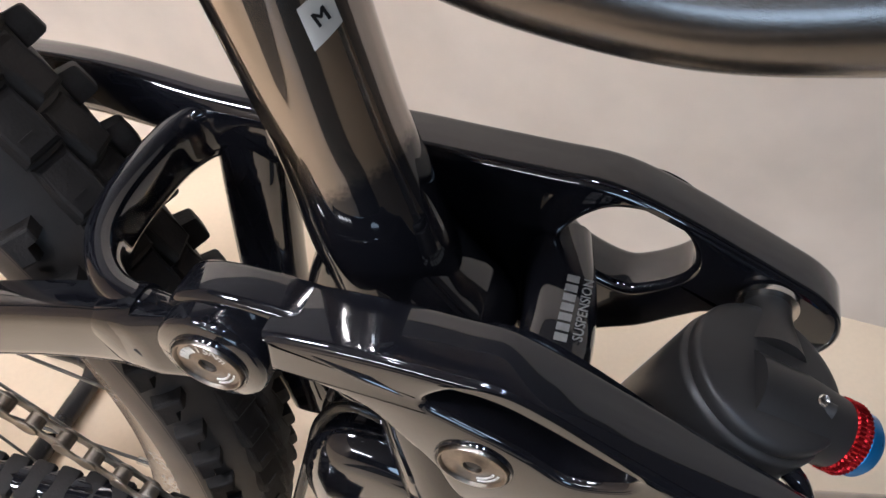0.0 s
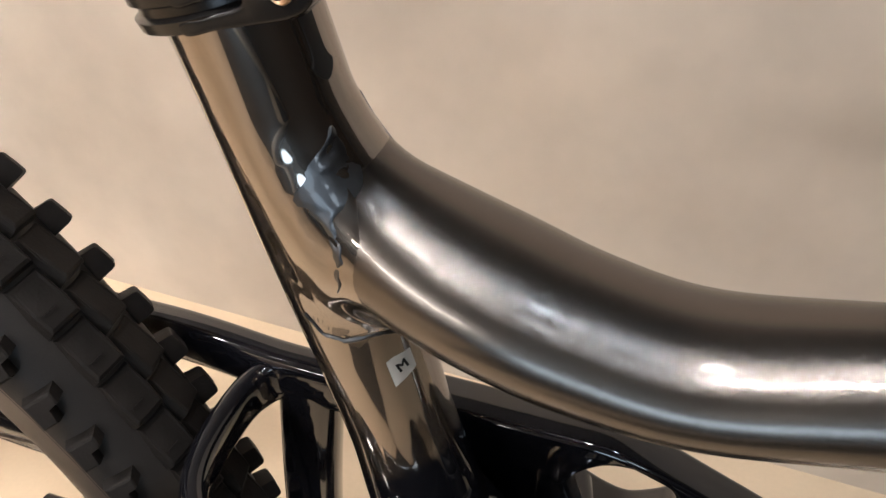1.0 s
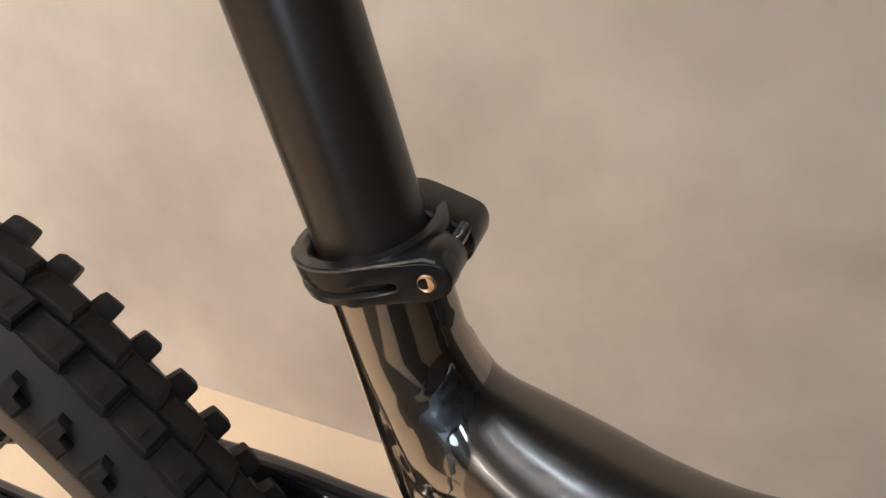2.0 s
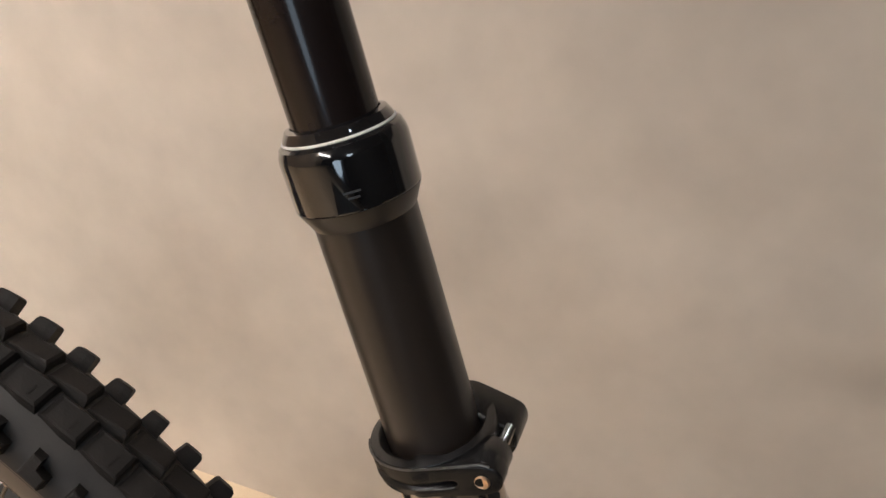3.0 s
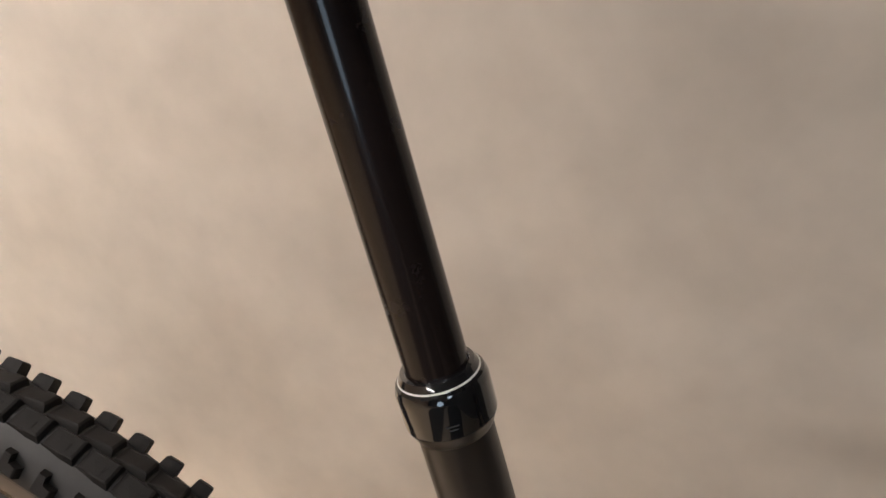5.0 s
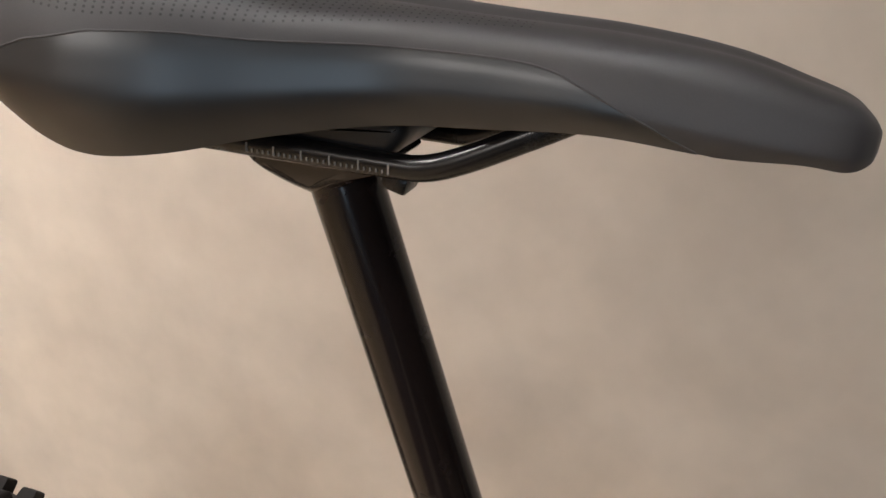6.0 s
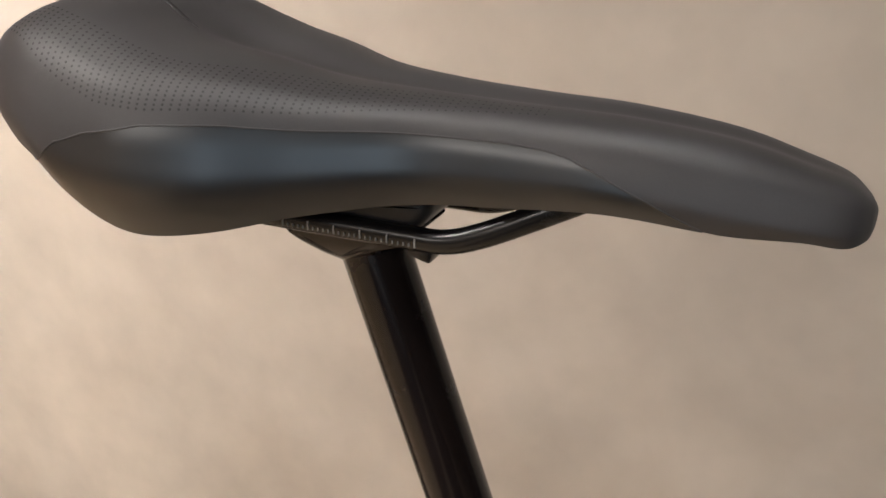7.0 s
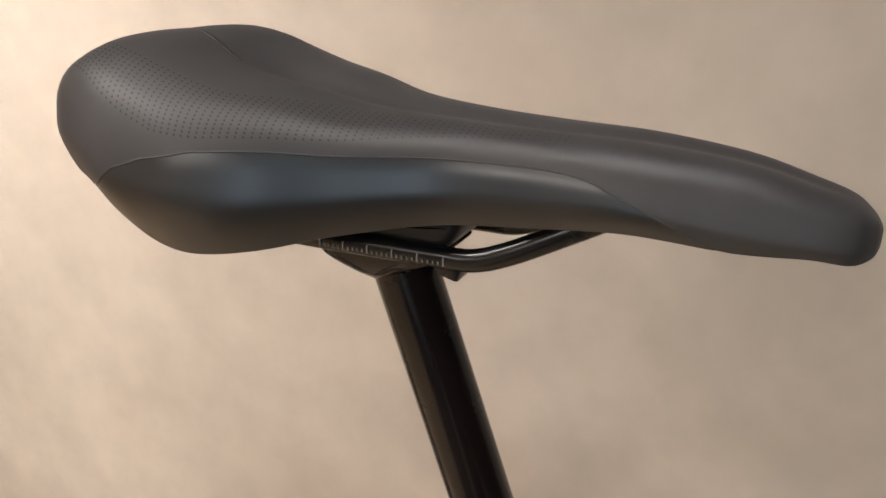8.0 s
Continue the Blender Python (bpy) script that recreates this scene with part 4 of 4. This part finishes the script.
    part("down_tube", tube(spline([(-0.050, 0, 0.345), (0.05, 0, 0.385), (0.25, 0, 0.50), (0.47, 0, 0.64)], 8), 0.030, 40), M_CHROME, bicycle, "gunmetal down tube")
    for k, y in enumerate((-0.010, 0.004)):
        pts = spline([(-0.11, y * 2, 0.33), (-0.098, y, 0.395), (-0.088, y, 0.435), (-0.072, y, 0.452), (-0.045, y * 0.8, 0.430), (0.0, y, 0.40)], 8)
        part("cable", tube(pts, 0.0025, 12), M_SATIN, bicycle, "thin black cable")


rear_triangle()


# -- chain --
def chain():
    strand = empty("chain", bicycle)
    line = spline([(-0.485, -0.036, 0.4590), (-0.300, -0.039, 0.4640), (-0.236, -0.041, 0.4560), (-0.100, -0.045, 0.3560), (-0.050, -0.046, 0.3300)], 40)
    reach = np.r_[0, np.cumsum(np.linalg.norm(np.diff(np.array(line), axis=0), axis=1))]
    along = lambda d: Vector([float(np.interp(d, reach, np.array(line)[:, k])) for k in range(3)])
    count = int(reach[-1] / 0.0127)
    mesh = {}
    for k in range(count):
        kind = "outer_link" if k % 2 else "inner_link"
        if kind not in mesh:
            w = 0.0029 if k % 2 else 0.0019
            bm = bmesh.new()
            for side in (-1, 1):
                loop = closed_spline([(-0.0095, 0), (-0.0064, 0.0042), (0, 0.0028), (0.0064, 0.0042), (0.0095, 0), (0.0064, -0.0042), (0, -0.0028), (-0.0064, -0.0042)], 24)
                plate(loop, side * w, side * (w + 0.0009), 0.0002, bm)
            for x in (-0.00635, 0.00635):
                lathe([(-w, 0.0036), (w, 0.0036)], (x, 0, 0), N, 12, bm)
            ob = part(kind, bm, M_CHAIN, strand)
            mesh[kind] = ob.data
        else:
            ob = new(kind, mesh[kind])
            ob.parent = strand
        here = along(0.0127 * (k + 0.5))
        run = (along(0.0127 * (k + 1)) - along(0.0127 * k)).normalized()
        side = Vector((0, 1, 0)) - run * run.y
        side.normalize()
        up = run.cross(side)
        m = Matrix(((run.x, side.x, up.x, here.x), (run.y, side.y, up.y, here.y), (run.z, side.z, up.z, here.z), (0, 0, 0, 1)))
        ob.matrix_local = m
    # sprockets on the hub
    cassette = empty("cassette", bicycle)
    for k in range(6):
        teeth, y = 46 - 5 * k, -0.028 - 0.0045 * k
        r = teeth * 0.0127 / (2 * math.pi)
        loop = []
        for i in range(teeth):
            for q, d in ((0.0, -0.002), (0.35, 0.0035), (0.65, 0.0035)):
                w = 2 * math.pi * (i + q) / teeth
                loop.append((AXLE.x + (r + d) * math.cos(w), AXLE.z + (r + d) * math.sin(w)))
        bm = bmesh.new()
        loop = np.array(loop)
        inner = np.array([(AXLE.x + (p[0] - AXLE.x) * 0.72, AXLE.z + (p[1] - AXLE.z) * 0.72) for p in loop])
        at = lambda l, yy: [(p[0], yy, p[1]) for p in l]
        skin(bm, [at(loop, y), at(loop, y - 0.0018), at(inner, y - 0.0018), at(inner, y)], loop=True)
        part("sprocket", bm, M_DARKSTEEL, cassette)


chain()


# -- shock --
def shock():
    unit = empty("shock_absorber", bicycle)
    axis = Vector((-0.30, -0.05, -0.95)).normalized()
    top = Vector((0.0425, -0.002, 0.5230))
    part("air_can", lathe([(-0.0010, 0.0), (-0.0008, 0.012), (-0.0002, 0.0190), (0.0001, 0.0208), (0.0005, 0.0215), (0.0013, 0.0219), (0.0042, 0.0220), (0.0052, 0.0213), (0.0062, 0.0226), (0.0075, 0.0229), (0.060, 0.0231), (0.064, 0.020), (0.12, 0.018)], top, axis, 64), M_SHOCK, unit, "matt black shock air can")
    eye = Vector((0.0425, 0, 0.5165))
    part("eyelet", lathe([(0.006, 0.0105), (0.011, 0.0092), (0.016, 0.0076), (0.021, 0.0068), (0.0278, 0.0066)], eye, N, 40), M_SHOCK, unit)
    part("eyelet_washer", lathe([(0.0243, 0.0066), (0.0246, 0.0088), (0.0266, 0.0088), (0.0272, 0.0066)], eye, N, 40), M_STEEL, unit, "bright steel spacer washer")
    # ribs from the cap to the valve boss
    boss = Vector((0.0542, -0.0064, 0.5126))
    way = Vector((0.92, 0.06, -0.34)).normalized()
    body = part("valve_body", lathe([(-0.020, 0.0112), (-0.004, 0.0112), (0.003, 0.0104), (0.0085, 0.0098)], boss, way, 40), M_SHOCK, unit, "matt black valve housing")
    part("rib", tube(spline([top + Vector((-0.012, 0.000, 0.0008)), top + Vector((0.000, -0.003, 0.0006)), boss + Vector((0.004, -0.002, 0.0092))], 6), [0.0006 + 0.0016 * k / 12 for k in range(13)], 14), M_SHOCK, body)
    part("valve_screw", lathe([(-0.0004, 0.0013), (0.0009, 0.0016), (0.0013, 0.0013), (0.0010, 0.0007)], boss + Vector((0.0004, -0.0012, 0.0117)), Vector((0.2, -0.40, 0.90)), 16), M_STEEL, body, "tiny bright screw")
    dial = []
    for k in range(96):
        dial.append(0.0104 if k % 2 else 0.0100)
    bm = bmesh.new()
    u = way.orthogonal().normalized()
    v = way.cross(u)
    rings = []
    for h, s_ in ((0.0084, 0.94), (0.0090, 1.0), (0.0108, 1.0), (0.0111, 0.97), (0.0115, 1.0), (0.0132, 1.0), (0.0138, 0.93)):
        rings.append([boss + way * h + (u * math.cos(2 * math.pi * k / 96) + v * math.sin(2 * math.pi * k / 96)) * dial[k] * s_ for k in range(96)])
    skin(bm, rings)
    part("red_dial", bm, M_RED, unit, "knurled red anodised dial")
    part("blue_dial", lathe([(0.0134, 0.0088), (0.0142, 0.0094), (0.0174, 0.0090), (0.0190, 0.0078), (0.0196, 0.0)], boss, way, 40), M_BLUE, unit, "blue anodised lever cap")
    pts = spline([(0.0480, -0.017, 0.5060), (0.0555, -0.020, 0.5050), (0.0610, -0.024, 0.4960), (0.0635, -0.027, 0.480)], 6)
    part("hose", tube(pts, 0.0028, 14), M_BLACK, unit, "thin black hose")


shock()


# -- saddle --
saddle = empty("saddle", bicycle)
# x, half width, top, shoulder drop, lower edge, depth of the middle channel
STATIONS = [
    (-0.3320, 0.0235, 1.0161, 0.0015, 1.0076, 0.0000),
    (-0.3300, 0.0374, 1.0272, 0.0017, 1.0100, 0.0000),
    (-0.3250, 0.0468, 1.0309, 0.0078, 1.0045, 0.0000),
    (-0.3140, 0.0565, 1.0387, 0.0121, 0.9985, 0.0000),
    (-0.3000, 0.0629, 1.0445, 0.0206, 0.9946, 0.0001),
    (-0.2850, 0.0671, 1.0427, 0.0262, 0.9865, 0.0008),
    (-0.2700, 0.0668, 1.0370, 0.0218, 0.9779, 0.0030),
    (-0.2550, 0.0652, 1.0320, 0.0189, 0.9749, 0.0045),
    (-0.2350, 0.0581, 1.0277, 0.0163, 0.9768, 0.0040),
    (-0.2100, 0.0451, 1.0220, 0.0133, 0.9821, 0.0030),
    (-0.1800, 0.0330, 1.0193, 0.0110, 0.9868, 0.0025),
    (-0.1500, 0.0288, 1.0175, 0.0101, 0.9889, 0.0020),
    (-0.1200, 0.0276, 1.0161, 0.0106, 0.9909, 0.0015),
    (-0.0900, 0.0245, 1.0123, 0.0110, 0.9886, 0.0010),
    (-0.0700, 0.0214, 1.0067, 0.0100, 0.9888, 0.0005),
    (-0.0590, 0.0172, 1.0030, 0.0076, 0.9874, 0.0000),
    (-0.0535, 0.0103, 0.9989, 0.0049, 0.9884, 0.0000),
    (-0.0515, 0.0046, 0.9963, 0.0011, 0.9905, 0.0000),
]
DENSE = np.array(spline(STATIONS, 6))


def saddle_section(x):
    w, top, drop, low, dip = (np.interp(x, DENSE[:, 0], DENSE[:, k]) for k in range(1, 6))
    h = top - low - drop
    return [np.array(p) for p in ((-0.3 * w, top - 0.15 * dip), (0.0, top - dip), (0.30 * w, top - 0.15 * dip), (0.62 * w, top - 0.10 * drop), (0.84 * w, top - 0.42 * drop), (0.95 * w, top - drop), (0.99 * w, top - drop - 0.30 * h), (w, top - drop - 0.60 * h), (0.92 * w, low), (0.82 * w, low - 0.3 * h))]


def saddle_point(x, s, side=-1):
    """On the saddle at x; s runs from 0 at the middle line to 7 at the lower edge."""
    c = saddle_section(x)
    i = min(int(s), 6)
    t = s - i
    a, b, d, e = c[i], c[i + 1], c[i + 2], c[i + 3]
    y, z = 0.5 * (2 * b + (d - a) * t + (2 * a - 5 * b + 4 * d - e) * t**2 + (3 * b - a - 3 * d + e) * t**3)
    return Vector((-0.2 + (x + 0.2) * 1.022, side * y * 1.01, z))


def seam_at(x):
    """Where the cover's side seam lies on the section at x."""
    return float(np.interp(x, [-0.300, -0.293, -0.287, -0.280, -0.269, -0.251, -0.228, -0.198, -0.165, -0.148, -0.138, -0.131, -0.123, -0.115, -0.104, -0.097, -0.0935], [7.0, 6.6, 6.1, 5.2, 4.65, 4.15, 3.95, 3.85, 3.8, 3.75, 3.8, 4.0, 4.65, 5.4, 6.3, 6.75, 7.0]))


def build_saddle():
    xs = DENSE[:, 0]
    bm = bmesh.new()
    rings = []
    for x in xs:
        s1 = seam_at(x)
        half = [saddle_point(x, s1 * k / 20, 1) for k in range(21)]
        rings.append([Vector((p.x, -p.y, p.z)) for p in half[::-1]] + half[1:])
    skin(bm, rings, closed=False)
    cover = part("cover", bm, M_COVER, saddle, "brown-grey padded saddle cover", angle=80)
    inside = [x for x in np.linspace(-0.2995, -0.0945, 84)]
    for side in (-1, 1):
        bm = bmesh.new()
        skin(bm, [[saddle_point(x, seam_at(x) + (7.0 - seam_at(x)) * k / 12, side) for k in range(13)] for x in inside], closed=False)
        panel = part("side_panel", bm, M_PANEL, saddle, "smooth dark grey saddle side panel", angle=80)
        part("seam", tube([saddle_point(x, min(6.99, seam_at(x)), side) for x in inside], 0.00033, 8), M_COVER, panel)
    # plastic base under the cover
    bm = bmesh.new()
    skin(bm, [[Vector((p.x, p.y * q, p.z + 0.0012 + 0.008 * (1 - q * q))) for q in np.linspace(-1, 1, 13)] for x in np.linspace(-0.318, -0.080, 60) for p in [saddle_point(x, 6.9, 1)]], closed=False)
    part("base_shell", bm, M_SHELL, saddle, "black plastic saddle base")
    # rails, bent up to the nose and the tail
    for y in (-0.022, 0.022):
        pts = spline([(-0.300, y * 1.6, 0.993), (-0.275, y * 1.35, 0.981), (-0.252, y * 1.05, 0.9735), (-0.238, y, 0.9725), (-0.21, y, 0.9725), (-0.183, y, 0.9725), (-0.169, y, 0.9730), (-0.156, y * 0.98, 0.9775), (-0.137, y * 0.9, 0.9870), (-0.118, y * 0.78, 0.9965), (-0.105, y * 0.7, 1.0)], 6)
        rail = part("rail", tube(pts, [(0.0035, 0.0042)] * len(pts), 18), M_SATIN, saddle, "black saddle rail with a white printed scale")
        if y < 0:
            for k in range(26):
                x = -0.2288 + 0.002 * k
                tall = 0.0030 if k % 5 == 0 else 0.0011
                part("scale_mark", block((0.00045 if k % 5 == 0 else 0.00035, 0.0006, tall), 0, pose(x, y - 0.0035, 0.9722 if k % 5 == 0 else 0.9714)), M_TICK, rail)
    # perforations, in rows that thin out towards the nose
    bm = bmesh.new()
    for side in (-1, 1):
        for i in range(76):
            x = -0.318 + 0.00235 * i
            first = float(np.interp(x, [-0.33, -0.285, -0.246, -0.217, -0.17, -0.142], [2.2, 2.2, 2.3, 1.7, 1.6, 1.5]))
            last = float(np.interp(x, [-0.33, -0.285, -0.266, -0.25, -0.21, -0.17, -0.142], [2.8, 3.4, 3.8, 3.75, 3.3, 2.6, 2.0]))
            width = float(np.interp(x, DENSE[:, 0], DENSE[:, 1]))
            rows = max(2, int((last - first) * width / 0.0072))
            for j in range(rows + 1):
                s = first + (last - first) * j / rows
                p = saddle_point(x, s, side)
                q1, q2 = saddle_point(x + 0.001, s, side) - p, saddle_point(x, s + 0.05, side) - p
                n = q1.cross(q2).normalized()
                n = n if n.z > 0 else -n
                q1.normalize()
                q2 = n.cross(q1)
                r = float(np.interp(x, [-0.31, -0.2, -0.12], [0.00046, 0.00044, 0.00028]))
                c = p + n * 0.00012
                bm.faces.new([bm.verts.new(c + (q1 * math.cos(a) + q2 * math.sin(a)) * r) for a in np.linspace(0, 2 * math.pi, 7)[:-1]])
    dots = part("perforation", bm, M_DOT, cover, "rows of tiny dark perforations")
    tagged(dots, kind="stuff")
    # the short crease at the head of the middle channel: a raised strip, its shade put into darker colour
    bm = tube([saddle_point(x, 0.15 + (x + 0.294) * 18, -1) for x in np.linspace(-0.294, -0.264, 12)], [0.0001 + 0.0006 * math.sin(math.pi * k / 11) for k in range(12)], 8, flat=1.6)
    part("crease", bm, M_DOT, cover)


build_saddle()


# -- floor stand, of which a foot shows behind the spokes --
def wheel_stand():
    stand = tagged(empty("wheel_stand"), "low black tubular wheel stand on the floor", "bicycle stand")
    part("foot", tube(spline([(-0.449, 0.050, 0.011), (-0.449, 0.12, 0.011), (-0.452, 0.160, 0.011), (-0.470, 0.175, 0.011), (-0.52, 0.175, 0.011)], 6), 0.010, 20), M_SATIN, stand)
    part("foot", tube(spline([(-0.521, 0.050, 0.011), (-0.521, 0.12, 0.011), (-0.521, 0.165, 0.011)], 6), 0.010, 20), M_SATIN, stand)


wheel_stand()


# -- tread: the stretch that is passed close by as single knobs, the rest joined --
def tread():
    rows = [
        (52, 0.0, (0.0102, 0.0098, 0.0072, 0.10, 0.0, False)),
        (-57, 0.4, (0.0112, 0.0105, 0.0060, 0.15, 0.0, True)),
        (17, 1.3, (0.0192, 0.0128, 0.0040, 0.86, 0.0, False)),
        (-13, 2.9, (0.0192, 0.0128, 0.0040, 0.86, 0.0010, False)),
    ]
    rest = bmesh.new()
    for phi, shift, (l, w, h, ramp, cut, step) in rows:
        me = knob_mesh(l, w, h, ramp, cut, step)
        for k in range(52):
            for half in (0.0, 3.4615):
                angle = 64.4 - 6.923 * k - half - shift
                m = tread_place(angle, phi)
                if -28 < (angle + 180) % 360 - 180 < 92:
                    ob = new("knob", me)
                    ob.parent = under(tyre)
                    ob.matrix_local = m
                else:
                    one = bmesh.new()
                    one.from_mesh(me)
                    bmesh.ops.transform(one, matrix=m, verts=one.verts)
                    temp = bpy.data.meshes.new("temp")
                    one.to_mesh(temp)
                    one.free()
                    rest.from_mesh(temp)
                    bpy.data.meshes.remove(temp)
    tagged(part("far_tread", rest, M_RUBBER, tyre, "knobbly tyre tread", angle=30), kind="stuff")


tread()
